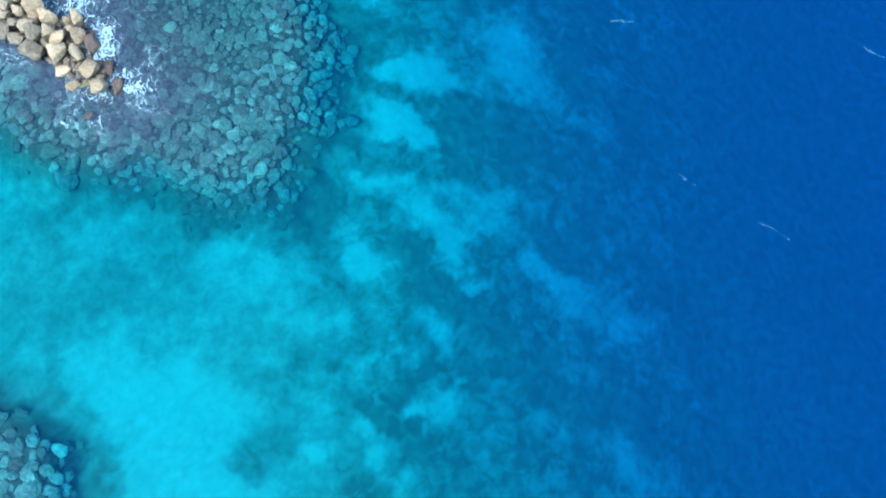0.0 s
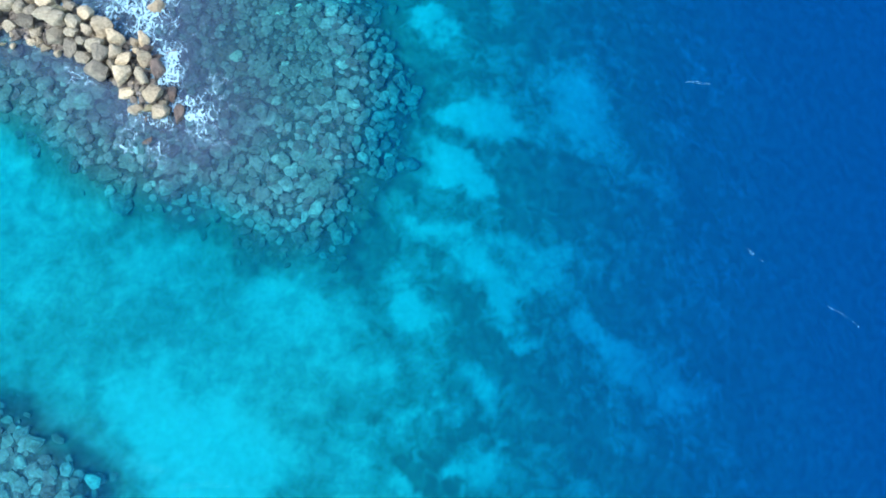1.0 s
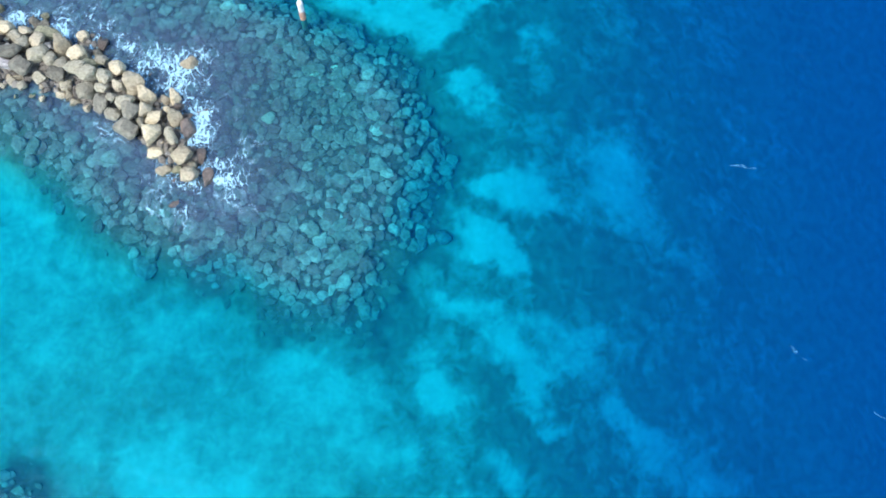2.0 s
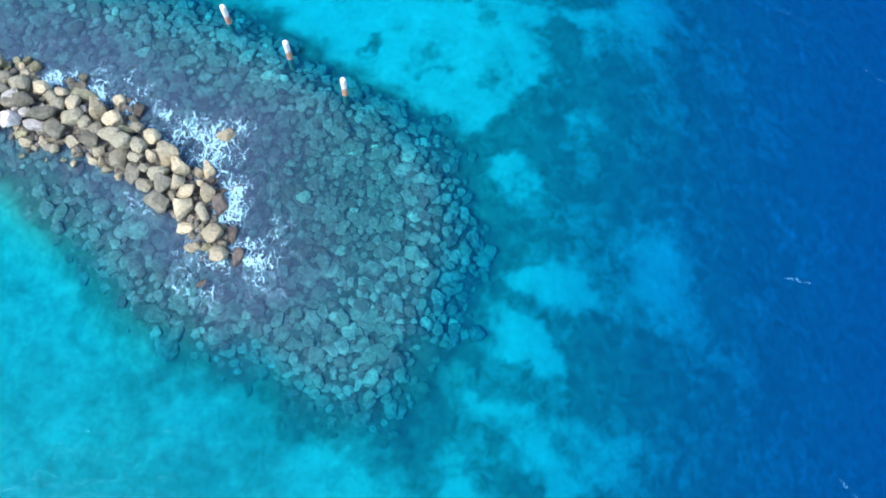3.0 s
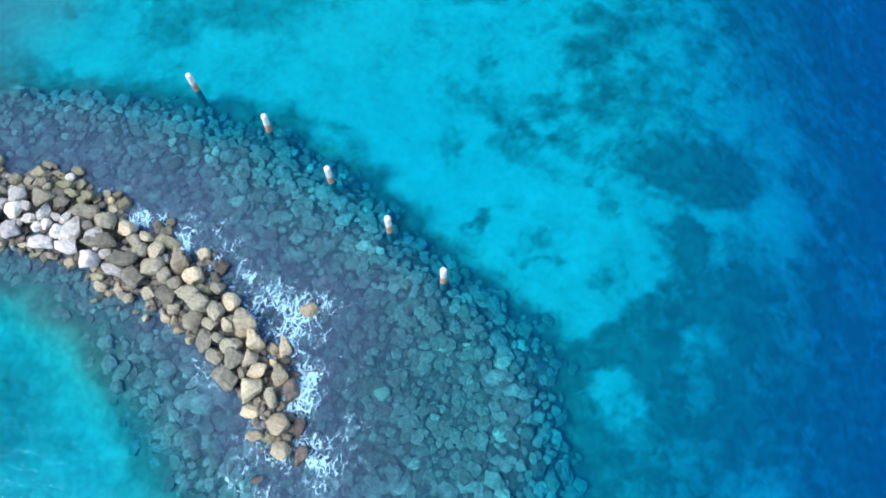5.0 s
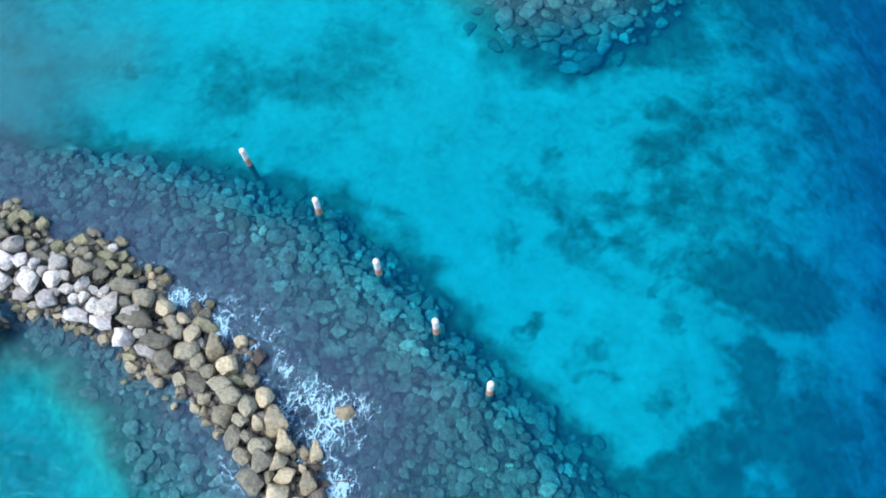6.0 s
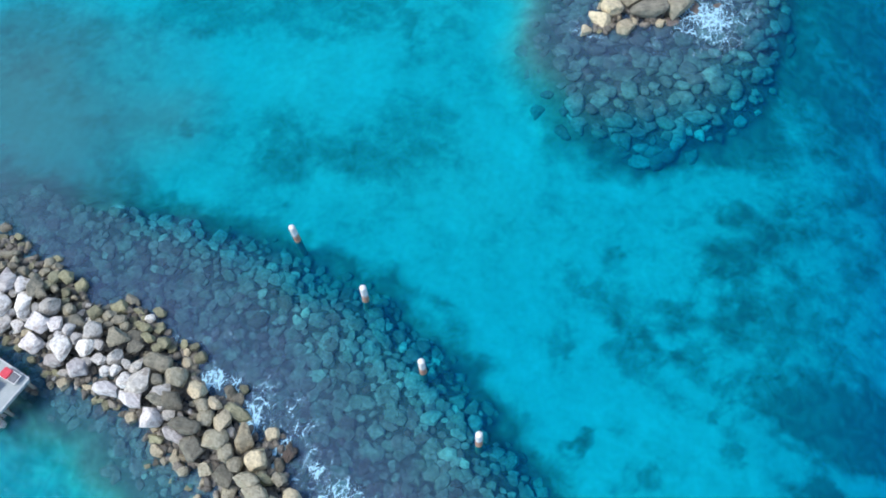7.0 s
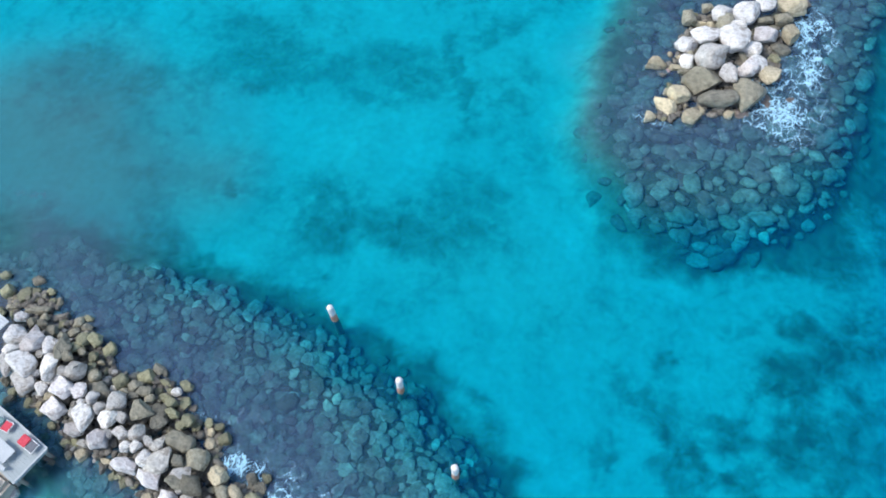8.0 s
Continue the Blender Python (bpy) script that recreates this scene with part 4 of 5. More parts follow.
fill(GROUP, -3, 9, 30, 47, 22, 0.4)
rim(FIRST, -42, -12, -14, 4, 41, 1500)
rim(SECOND, -4, 9, 30, 47, 42, 700)


# ---- sea bed and sea ----
def spread(low, high, step, reach):
    """Even steps from low to high, then ever longer ones out to reach."""
    core = np.arange(low, high + step / 2, step)
    far = []
    d = step
    while d < reach:
        d *= 1.7
        far.append(d)
    return np.concatenate((low - np.array(far[::-1]), core, high + np.array(far)))


def sheet(name, xs, ys, z, mat, attributes):
    nx, ny = len(xs), len(ys)
    gx, gy = np.meshgrid(xs, ys)
    co = np.stack((gx, gy, z), 2).reshape(-1, 3)
    at = np.arange(nx * ny).reshape(ny, nx)
    quads = np.stack((at[:-1, :-1], at[:-1, 1:], at[1:, 1:], at[1:, :-1]), 2).reshape(-1, 4)
    me = bpy.data.meshes.new(name)
    me.vertices.add(len(co))
    me.vertices.foreach_set("co", co.astype(np.float32).ravel())
    me.loops.add(quads.size)
    me.loops.foreach_set("vertex_index", quads.astype(np.int32).ravel())
    me.polygons.add(len(quads))
    me.polygons.foreach_set("loop_start", np.arange(0, quads.size, 4, dtype=np.int32))
    me.update(calc_edges=True)
    me.polygons.foreach_set("use_smooth", np.ones(len(quads), bool))
    for key, v in attributes.items():
        me.attributes.new(key, "FLOAT", "POINT").data.foreach_set("value", np.asarray(v, np.float32).ravel())
    me.materials.append(mat)
    return new(name, me)


xs, ys = spread(-66, 60, 0.3, 2500), spread(-66, 66, 0.3, 2500)
gx, gy = np.meshgrid(xs, ys)
depth, sand, rubble, murk, churn_sheen = bed(gx, gy)
west = smooth(3, -5, gx) * smooth(14, 19, gy) * smooth(2, 12, away(gx, gy, RIDGE_TWO))
harbour = smooth(-1.5, 1.5, -(gy + 4) - 0.62 * (gx + 26) - 1.2) * smooth(0, -6, gx) * smooth(4.5, 9.5, away(gx, gy, RIDGE_ONE))
west = np.maximum(west, 0.5 * harbour * smooth(-37, -33, gy))
bed_z = -depth + 0.12 * (1 - 0.9 * rubble) * fbm(gx, gy, 2.2, 4, 1.1)
tagged(sheet("sea_bed", xs, ys, bed_z, sea_bed_material(), {"sand": np.maximum(sand, 0.42 * west), "rubble": rubble * (1 - 0.65 * west), "ragged": 0.5 + 0.45 * smooth(-1, 13, gx + 0.08 * np.minimum(gy, 0) + 3)}),
       "pale sand with dark weed patches under clear sea water", "sea bed", kind="structure")

xs, ys = spread(-70, 62, 0.6, 2500), spread(-72, 66, 0.6, 2500)
gx, gy = np.meshgrid(xs, ys)
depth, sand, rubble, murk, churn_sheen = bed(gx, gy)
swell_z = 0.05 * fbm(gx + 0.6 * gy, gy, 4.5, 3, 2.4)
tagged(sheet("sea", xs, ys, swell_z, water_material(), {"depth": np.maximum(depth, 0.05), "murk": murk, "churn_sheen": churn_sheen}),
       "clear turquoise sea turning deep blue offshore, lightly rippled", "sea", kind="structure")


def slab_data(name, seed):
    """A sunken block about one metre across: an uneven many-sided slab with chamfered, broken edges."""
    r = random.Random(seed)
    sides = r.choice((6, 7, 7, 8))
    start = r.uniform(0, 6.28)
    rings = []
    corners = [(start + 6.283 * (k + r.uniform(-0.3, 0.3)) / sides, r.uniform(0.40, 0.60)) for k in range(sides)]
    tip_x, tip_y = r.uniform(-0.25, 0.25), r.uniform(-0.25, 0.25)
    for share, height in ((0.92, -0.55), (1.0, 0.0), (0.84, 0.34), (0.45, 0.5)):
        rings.append([(a, q * share * r.uniform(0.94, 1.06), height) for a, q in corners])
    verts = []
    for ring in rings:
        for a, q, height in ring:
            x, y = q * math.cos(a), q * math.sin(a)
            verts.append((x, y, height + (0.1 * r.uniform(-1, 1) + tip_x * x + tip_y * y if height > 0.1 else 0)))
    verts.append((0, 0, 0.5))
    faces = []
    for i in range(3):
        for k in range(sides):
            a, b = i * sides + k, i * sides + (k + 1) % sides
            faces += [(a, b, b + sides), (a, b + sides, a + sides)]
    faces += [(3 * sides + k, 3 * sides + (k + 1) % sides, 4 * sides) for k in range(sides)]
    me = bpy.data.meshes.new(name)
    me.from_pydata(verts, [], faces)
    return me


def rubble_mesh(name, spots, level_seed, mat, weed=None, rounded=False):
    """Many small stones in one mesh: spots holds rows of x, y, z, width, turn."""
    base_shapes = []
    rounded = rounded or weed is None
    kinds = 8 if rounded else 14
    for k in range(kinds):
        me = stone_data("shape", level_seed + k, 2) if rounded else slab_data("shape", level_seed + k)
        co = np.empty(len(me.vertices) * 3, np.float32)
        me.vertices.foreach_get("co", co)
        tri = np.empty(len(me.polygons) * 3, np.int32)
        me.loops.foreach_get("vertex_index", tri)
        base_shapes.append((co.reshape(-1, 3), tri.reshape(-1, 3)))
        bpy.data.meshes.remove(me)
    verts, faces, count = [], [], 0
    for i, (x, y, z, size, turn, flat) in enumerate(spots):
        co, tri = base_shapes[(i * 5 + i // 7) % kinds]
        c, s = math.cos(turn), math.sin(turn)
        stretch = 0.78 + 0.5 * ((i * 7919) % 97) / 97
        px, py = co[:, 0] * size * stretch, co[:, 1] * size / stretch
        verts.append(np.stack((x + px * c - py * s, y + px * s + py * c, z + co[:, 2] * size * flat), 1))
        faces.append(tri + count)
        count += len(co)
    co, tri = np.concatenate(verts), np.concatenate(faces)
    me = bpy.data.meshes.new(name)
    me.vertices.add(len(co))
    me.vertices.foreach_set("co", co.astype(np.float32).ravel())
    me.loops.add(tri.size)
    me.loops.foreach_set("vertex_index", tri.astype(np.int32).ravel())
    me.polygons.add(len(tri))
    me.polygons.foreach_set("loop_start", np.arange(0, tri.size, 3, dtype=np.int32))
    me.update(calc_edges=True)
    me.polygons.foreach_set("use_smooth", np.full(len(tri), rounded))
    if weed is not None:
        share = np.repeat(weed, [len(base_shapes[(i * 5 + i // 7) % kinds][0]) for i in range(len(spots))])
        me.attributes.new("weed", "FLOAT", "POINT").data.foreach_set("value", share.astype(np.float32))
    me.materials.append(mat)
    return new(name, me)


def scatter_spots(low_x, high_x, low_y, high_y, step, keep, seed):
    """Jittered places, with a width each, where keep() is true."""
    r = np.random.default_rng(seed)
    gx, gy = np.meshgrid(np.arange(low_x, high_x, step), np.arange(low_y, high_y, step * 0.87))
    gx = gx + (np.arange(gx.shape[0]) % 2)[:, None] * step / 2
    gx, gy = gx + r.uniform(-0.36, 0.36, gx.shape) * step, gy + r.uniform(-0.36, 0.36, gx.shape) * step
    gx, gy = gx.ravel(), gy.ravel()
    ok = keep(gx, gy)
    gx, gy = gx[ok], gy[ok]
    return gx, gy, r


def on_apron(x, y):
    depth, sand, rubble, murk, churn_sheen = bed(x, y)
    return (rubble > np.random.default_rng(3).uniform(0.25, 0.98, x.shape)) & (depth > 0.25)


def rubble_rows(west, east, south, north, step, low, high, seed):
    """Rows of x, y, z, width, turn, flatness, and the share of weed, for close-packed stones of one size class."""
    x, y, r = scatter_spots(west, east, south, north, step, on_apron, seed)
    depth, sand, rim, murk, churn_sheen = bed(x, y)
    wide = np.clip(step * r.lognormal(0.12, 0.34, x.shape), low, high) * (0.7 + 0.3 * rim)
    flat = r.uniform(0.22, 0.40, x.shape)
    z = np.minimum(-depth + 0.03 + (r.uniform(-0.06, 0.06, x.shape) - 0.16 * (1 - rim)) * wide, -0.1 - 0.42 * wide * flat)
    weed = np.clip(0.8 * (1 - rim) + 0.35 * smooth(1.2, 2.6, depth) + 0.15 * fbm(x, y, 3.0, 3, 6.6), 0, 0.8)
    return np.stack((x, y, z, wide, r.uniform(0, 6.28, x.shape), flat), 1), weed


rows, weed = rubble_rows(-66, 24, -60, 16, 0.70, 0.42, 1.35, 11)
large_rows, large_weed = rubble_rows(-12, 24, 16, 62, 1.06, 0.6, 2.2, 12)
large_rows[:, 5] += 0.1
large_weed *= 0.7
singles = (rows[:, 0] > -5) & (rows[:, 0] < 6) & (rows[:, 1] > -21) & (rows[:, 1] < -8)
singles &= np.cumsum(singles) <= 300
# dark base colour stands in for the shadow between the boulders
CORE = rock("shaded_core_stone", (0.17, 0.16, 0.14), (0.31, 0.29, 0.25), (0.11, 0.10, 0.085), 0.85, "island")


def core(parent, west, east, south, north, seed):
    """The smaller stones in the heart of a breakwater, coloured dark for the shade in the gaps."""
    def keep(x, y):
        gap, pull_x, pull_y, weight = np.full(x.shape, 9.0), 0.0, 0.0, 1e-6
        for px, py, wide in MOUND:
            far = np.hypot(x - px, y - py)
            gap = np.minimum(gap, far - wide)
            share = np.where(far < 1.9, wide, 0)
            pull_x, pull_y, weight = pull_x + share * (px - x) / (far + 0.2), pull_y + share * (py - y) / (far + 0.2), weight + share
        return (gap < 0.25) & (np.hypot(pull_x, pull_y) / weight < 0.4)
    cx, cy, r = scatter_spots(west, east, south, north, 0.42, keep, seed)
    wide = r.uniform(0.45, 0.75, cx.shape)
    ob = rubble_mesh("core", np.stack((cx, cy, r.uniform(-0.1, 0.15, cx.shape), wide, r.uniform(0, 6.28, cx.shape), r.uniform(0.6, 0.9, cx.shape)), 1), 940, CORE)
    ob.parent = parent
    tagged(ob, "small stones filling the gaps, coloured dark as shade", kind="stuff")


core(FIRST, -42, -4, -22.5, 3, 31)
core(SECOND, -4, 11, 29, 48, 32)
APRON = base("rubble_apron", "apron of rounded grey boulders lying under clear shallow water", "rubble apron")
bx, by, r = scatter_spots(-60, 20, -40, 16, 1.9, on_apron, 15)
some = r.random(bx.shape) < 0.3
bx, by = bx[some], by[some]
wide = np.clip(r.lognormal(0.05, 0.2, bx.shape), 0.8, 1.6)
flat = r.uniform(0.36, 0.5, bx.shape)
big = np.stack((bx, by, np.minimum(-bed(bx, by)[0] + 0.12, -0.1 - 0.42 * wide * flat), wide, r.uniform(0, 6.28, bx.shape), flat), 1)
rest = rubble_mesh("rubble", np.concatenate((rows[~singles], big)), 900, ROCKS["sunk"], np.concatenate((weed[~singles], np.full(len(big), 0.15))))
rest.parent = APRON
tagged(rest, "sunken grey boulders under clear water", kind="stuff")
rest = rubble_mesh("large_rubble", large_rows, 920, ROCKS["sunk"], large_weed, True)
rest.parent = APRON
tagged(rest, "large brownish sunken blocks under clear water", kind="stuff")
sunk_shapes = [slab_data("sunken_boulder", 950 + k) for k in range(12)]
for me in sunk_shapes:
    me.materials.append(ROCKS["sunk_single"])
    me.attributes.new("weed", "FLOAT", "POINT").data.foreach_set("value", np.full(len(me.vertices), 0.18, np.float32))
for i, (x, y, z, wide, turn, flat) in enumerate(rows[singles]):
    ob = new("boulder", sunk_shapes[(i * 5 + i // 7) % 12])
    ob.matrix_basis = Matrix.LocRotScale((x, y, z), Euler((0, 0, turn)), (wide, wide * 0.86, wide * flat))
    ob.parent = APRON
PALE_SUNK = rock("pale_sunken_stone", (0.50, 0.50, 0.44), (0.72, 0.72, 0.64), (0.36, 0.37, 0.30), 0.9)
DARK_SUNK = rock("dark_sunken_stone", (0.20, 0.175, 0.165), (0.29, 0.26, 0.245), (0.15, 0.135, 0.13), 0.9)


def sunken(x, y, long, wide, turn, mat, label, k):
    """A single boulder that stands out among those under water."""
    long = min(long, 1.3 * wide)
    me = stone_data("sunken_boulder", 980 + k, 3)
    me.materials.append(mat)
    ob = new("boulder", me)
    deep = float(bed(np.array([x]), np.array([y]))[0][0])
    ob.matrix_basis = pose(x, y, -max(deep - 0.15, 0.35), 0, 0, turn) @ Matrix.Diagonal((long * 1.2, wide * 1.2, 0.5 * wide, 1))
    ob.parent = APRON
    tagged(ob, label)


sunken(-0.6, -15.6, 1.0, 0.8, -3, PALE_SUNK, "pale boulder showing through the clear water", 0)
sunken(4.7, -12.3, 0.6, 0.5, -3, PALE_SUNK, "pale boulder showing through the clear water", 1)
sunken(3.1, -12.5, 0.5, 0.4, -3, PALE_SUNK, "pale boulder showing through the clear water", 2)
sunken(8.8, -17.5, 0.8, 0.8, -3, DARK_SUNK, "dark weed-covered boulder under water", 3)
sunken(-2.2, -6.9, 1.0, 0.6, 9, ROCKS["sunk_single"], "large grey boulder under clear water", 4)
sunken(4.6, -12.0, 0.6, 0.4, 9, PALE_SUNK, "pale boulder showing through the clear water", 5)
sunken(2.8, -12.4, 0.5, 0.4, 9, PALE_SUNK, "pale boulder showing through the clear water", 6)
sunken(-11.9, -23.0, 1.5, 1.2, 20, DARK_SUNK, "dark brown weed-covered boulder under water", 10)
sunken(-11.1, -23.6, 1.4, 1.3, 70, DARK_SUNK, "dark brown weed-covered boulder under water", 11)
sunken(-10.3, -25.7, 1.7, 1.35, 80, ROCKS["sunk_single"], "large grey boulder under clear water", 12)
sunken(4.3, 22.5, 2.5, 1.2, 19, ROCKS["sunk_single"], "large grey boulder under clear water", 7)
sunken(8.6, 24.5, 2.5, 1.2, 19, ROCKS["sunk_single"], "large grey boulder under clear water", 8)
sunken(2.3, 27.2, 2.2, 1.5, 19, ROCKS["sunk_single"], "large grey boulder under clear water", 9)


# ---- guide posts ----
def lathe(name, rings, segments=24):
    """A turned shape from (radius, height) rings, closed at both ends."""
    bm = bmesh.new()
    loops = [[bm.verts.new((rad * math.cos(2 * math.pi * k / segments), rad * math.sin(2 * math.pi * k / segments), h)) for k in range(segments)] for rad, h in rings]
    for a, b in zip(loops, loops[1:]):
        for k in range(segments):
            bm.faces.new((a[k], a[(k + 1) % segments], b[(k + 1) % segments], b[k])).smooth = True
    for f in (bm.faces.new(loops[0][::-1]), bm.faces.new(loops[-1])):
        for e in f.edges:
            e.smooth = False
    me = bpy.data.meshes.new(name)
    bm.to_mesh(me)
    bm.free()
    return me


def child(name, me, mat, parent, m=None, label=""):
    me.materials.clear()
    me.materials.append(mat)
    ob = new(name, me)
    ob.parent = parent
    if m is not None:
        ob.matrix_basis = m
    return tagged(ob, label)


post = base("marker_post", "round white painted steel pile with a rusty red foot", "marker post")
tagged(post, group="row of marker posts")
child("cap", lathe("cap", [(0.225, 1.35), (0.227, 1.85), (0.21, 1.95), (0.15, 2.02), (0.05, 2.05)]), WHITE_PAINT, post, label="white painted rounded cap")
child("shaft", lathe("shaft", [(0.225, 0.6), (0.225, 1.0), (0.225, 1.35)]), POST_PAINT, post, label="white painted steel shaft")
child("foot", lathe("foot", [(0.23, 0.05), (0.235, 0.35), (0.23, 0.6)]), POST_PAINT, post, label="rusty red painted foot")
child("pile", lathe("pile", [(0.225, -3.2), (0.25, -0.6), (0.245, 0.05)]), WEEDY_STEEL, post, label="dark weed-covered pile below the waterline")
POSTS = [(-17.4, 6.53, 3), (-11.22, 3.24, 2), (-6.01, -0.73, 1), (-1.37, -4.35, -1), (2.68, -7.87, -2)]
post.matrix_basis = pose(*POSTS[0][:2], 0, POSTS[0][2])
for x, y, lean in POSTS[1:]:
    copy_thing(post, pose(x, y, 0, lean, 0, 40 * lean))


# ---- surf ----
# foam: place, half widths and strength, thick patches close to the stones and thin sheets round them
THICK_FOAM = [(-8.2, -11.3, 2.2, 2.8, 1.6), (-6.1, -16, 1.5, 3.0, 1.75), (-5.0, -20.2, 2.2, 1.8, 1.75), (-11, -8.2, 1.3, 1.3, 1), (-7.4, -21.8, 2.4, 1, 1),
              (-14.7, -12.3, 0.9, 0.7, 1), (-10.8, -14.8, 0.7, 1.4, 1), (-17.3, -4.9, 0.6, 1.0, 1.8), (-15.6, -6.6, 0.7, 1.3, 1.8), (-13.0, -8.1, 1.0, 0.9, 1.9),
              (-11.2, -9.0, 1.2, 0.9, 1.9), (-9.3, -11.0, 0.9, 1.3, 1.8), (-19, -4.6, 0.9, 0.8, 1.4)]
SHEET_FOAM = [(-22.2, -2.6, 0.7, 0.5, 1), (9.5, 41.6, 1.9, 4.4, 1.6), (8.4, 34.8, 2.4, 2.1, 1.45), (0.2, 30.4, 2.4, 0.7, 1), (-6.2, -14.5, 3.4, 6.0, 0.92),
              (-5.4, -20.6, 4.0, 2.9, 0.95), (-3.4, -18.5, 2.0, 2.6, 0.8), (-14.5, -6, 3.5, 2.6, 0.7), (8.2, 38, 3.6, 7, 1.05), (1, 30.5, 4.5, 2.2, 0.42),
              (-20, -2.5, 3, 2, 0.4), (-11.5, -15.5, 1.9, 2.4, 0.75), (-16, -12.6, 3, 1.4, 0.4)]


def foam_material(name, colour, most):
    """Foam in torn threads where its cover is thin, closed where it is thick."""
    m, n, l, p = material(name)
    c, place = n.new("ShaderNodeTexCoord"), n.new("ShaderNodeMapping")
    place.inputs["Rotation"].default_value, place.inputs["Scale"].default_value = (0, 0, radians(12)), (1.0, 0.55, 1.0)
    l.new(c.outputs["Object"], place.inputs[0])
    warp = n.new("ShaderNodeTexNoise")
    warp.inputs["Scale"].default_value, warp.inputs["Detail"].default_value = 1.6, 5
    l.new(place.outputs[0], warp.inputs["Vector"])
    bent = n.new("ShaderNodeVectorMath")
    bent.operation = "MULTIPLY_ADD"
    bent.inputs[1].default_value = (1.1, 1.1, 0)
    l.new(warp.outputs["Color"], bent.inputs[0])
    l.new(place.outputs[0], bent.inputs[2])
    threads = []
    for scale, width in ((1.6, 9.0), (4.0, 6.0)):
        tex = n.new("ShaderNodeTexVoronoi")
        tex.feature, tex.voronoi_dimensions = "DISTANCE_TO_EDGE", "2D"
        tex.inputs["Scale"].default_value = scale
        l.new(bent.outputs[0], tex.inputs["Vector"])
        threads.append(maths(n, l, "MAXIMUM", maths(n, l, "SUBTRACT", 1.0, maths(n, l, "MULTIPLY", tex.outputs["Distance"], width)), 0.0))
    cover = attribute(n, "cover")
    torn = maths(n, l, "MULTIPLY", maths(n, l, "ADD", threads[0], maths(n, l, "MULTIPLY", threads[1], 0.8)), cover)
    thick = maths(n, l, "MULTIPLY", maths(n, l, "SUBTRACT", cover, 0.62), 0.9)
    fine = noise_node(n, l, 6.0, 5, 0.7)
    patchy = maths(n, l, "MAXIMUM", maths(n, l, "ADD", maths(n, l, "MULTIPLY", fine.outputs[0], 3.4), -0.75), 0.0)
    alpha = ramp_node(n, l, maths(n, l, "MULTIPLY", maths(n, l, "ADD", torn, maths(n, l, "MAXIMUM", thick, 0.0)), patchy), [(0.14, (0, 0, 0)), (0.62, (most, most, most))]).outputs[0]
    p.inputs["Base Color"].default_value, p.inputs["Roughness"].default_value = (*colour, 1), 0.9
    l.new(alpha, p.inputs["Alpha"])
    l.new(bump_node(n, l, fine.outputs[0], 0.6, 0.05), p.inputs["Normal"])
    return m


FOAM = foam_material("white_sea_foam", (0.42, 0.74, 0.92), 0.82)
THIN_FOAM = foam_material("thin_sea_foam", (0.12, 0.52, 0.86), 0.42)


def foam(west, east, south, north, label):
    """Torn white foam afloat round the stones, as a thin lumpy skin."""
    step = 0.12
    gx, gy = np.meshgrid(np.arange(west, east, step), np.arange(south, north, step))
    field = np.zeros(gx.shape)
    for x, y, long, wide, most in THICK_FOAM + SHEET_FOAM:
        field = np.maximum(field, most * smooth(1.7, 0.3, np.hypot((gx - x) / long, (gy - y) / wide)))
    cover = field * (0.46 + 0.95 * fbm(gx, gy, 1.7, 5, 8.1, 0.65)) - 0.02
    keep = (cover[:-1, :-1] > 0.0) | (cover[1:, 1:] > 0.0) | (cover[1:, :-1] > 0.0) | (cover[:-1, 1:] > 0.0)
    at = np.arange(gx.size).reshape(gx.shape)
    quads = np.stack((at[:-1, :-1], at[:-1, 1:], at[1:, 1:], at[1:, :-1]), 2)[keep]
    used, back = np.unique(quads, return_inverse=True)
    cover = np.clip(cover.ravel()[used], 0, 1)
    z = 0.05 * fbm(gx + 0.6 * gy, gy, 4.5, 3, 2.4).ravel()[used] + 0.02 + 0.10 * cover
    me = bpy.data.meshes.new("sea_foam")
    me.from_pydata(np.stack((gx.ravel()[used], gy.ravel()[used], z), 1).tolist(), [], back.reshape(-1, 4).tolist())
    me.polygons.foreach_set("use_smooth", np.ones(len(me.polygons), bool))
    me.attributes.new("cover", "FLOAT", "POINT").data.foreach_set("value", cover.astype(np.float32))
    me.materials.append(FOAM)
    tagged(new("sea_foam", me), label, "sea foam", kind="stuff")


def streak(x, y, long, turn, seed):
    """A thin thread of foam on the open sea."""
    k = np.linspace(-0.5, 0.5, int(long / 0.15))
    bend = 0.5 * fbm(k * long + seed * 7, k * 0 + seed, 2.5, 4, 1.3)
    wide = 0.05 + 0.2 * np.maximum(fbm(k * long + seed * 3, k * 0, 0.9, 3, 3.3), -0.3) * np.cos(k * 3)
    c, s = math.cos(radians(turn)), math.sin(radians(turn))
    verts, faces = [], []
    for i, (a, b, w) in enumerate(zip(k * long, bend, wide)):
        for side in (-1, 1):
            u, v = a, b + side * w
            verts.append((x + u * c - v * s, y + u * s + v * c, 0.07))
        if i:
            faces.append((2 * i - 2, 2 * i, 2 * i + 1, 2 * i - 1))
    me = bpy.data.meshes.new("foam_streak")
    me.from_pydata(verts, [], faces)
    me.attributes.new("cover", "FLOAT", "POINT").data.foreach_set("value", np.full(len(verts), 0.62, np.float32))
    me.materials.append(THIN_FOAM)
    tagged(new("foam_streak", me), "thin white thread of foam on deep blue water", "foam streak", "foam streaks offshore", "stuff")


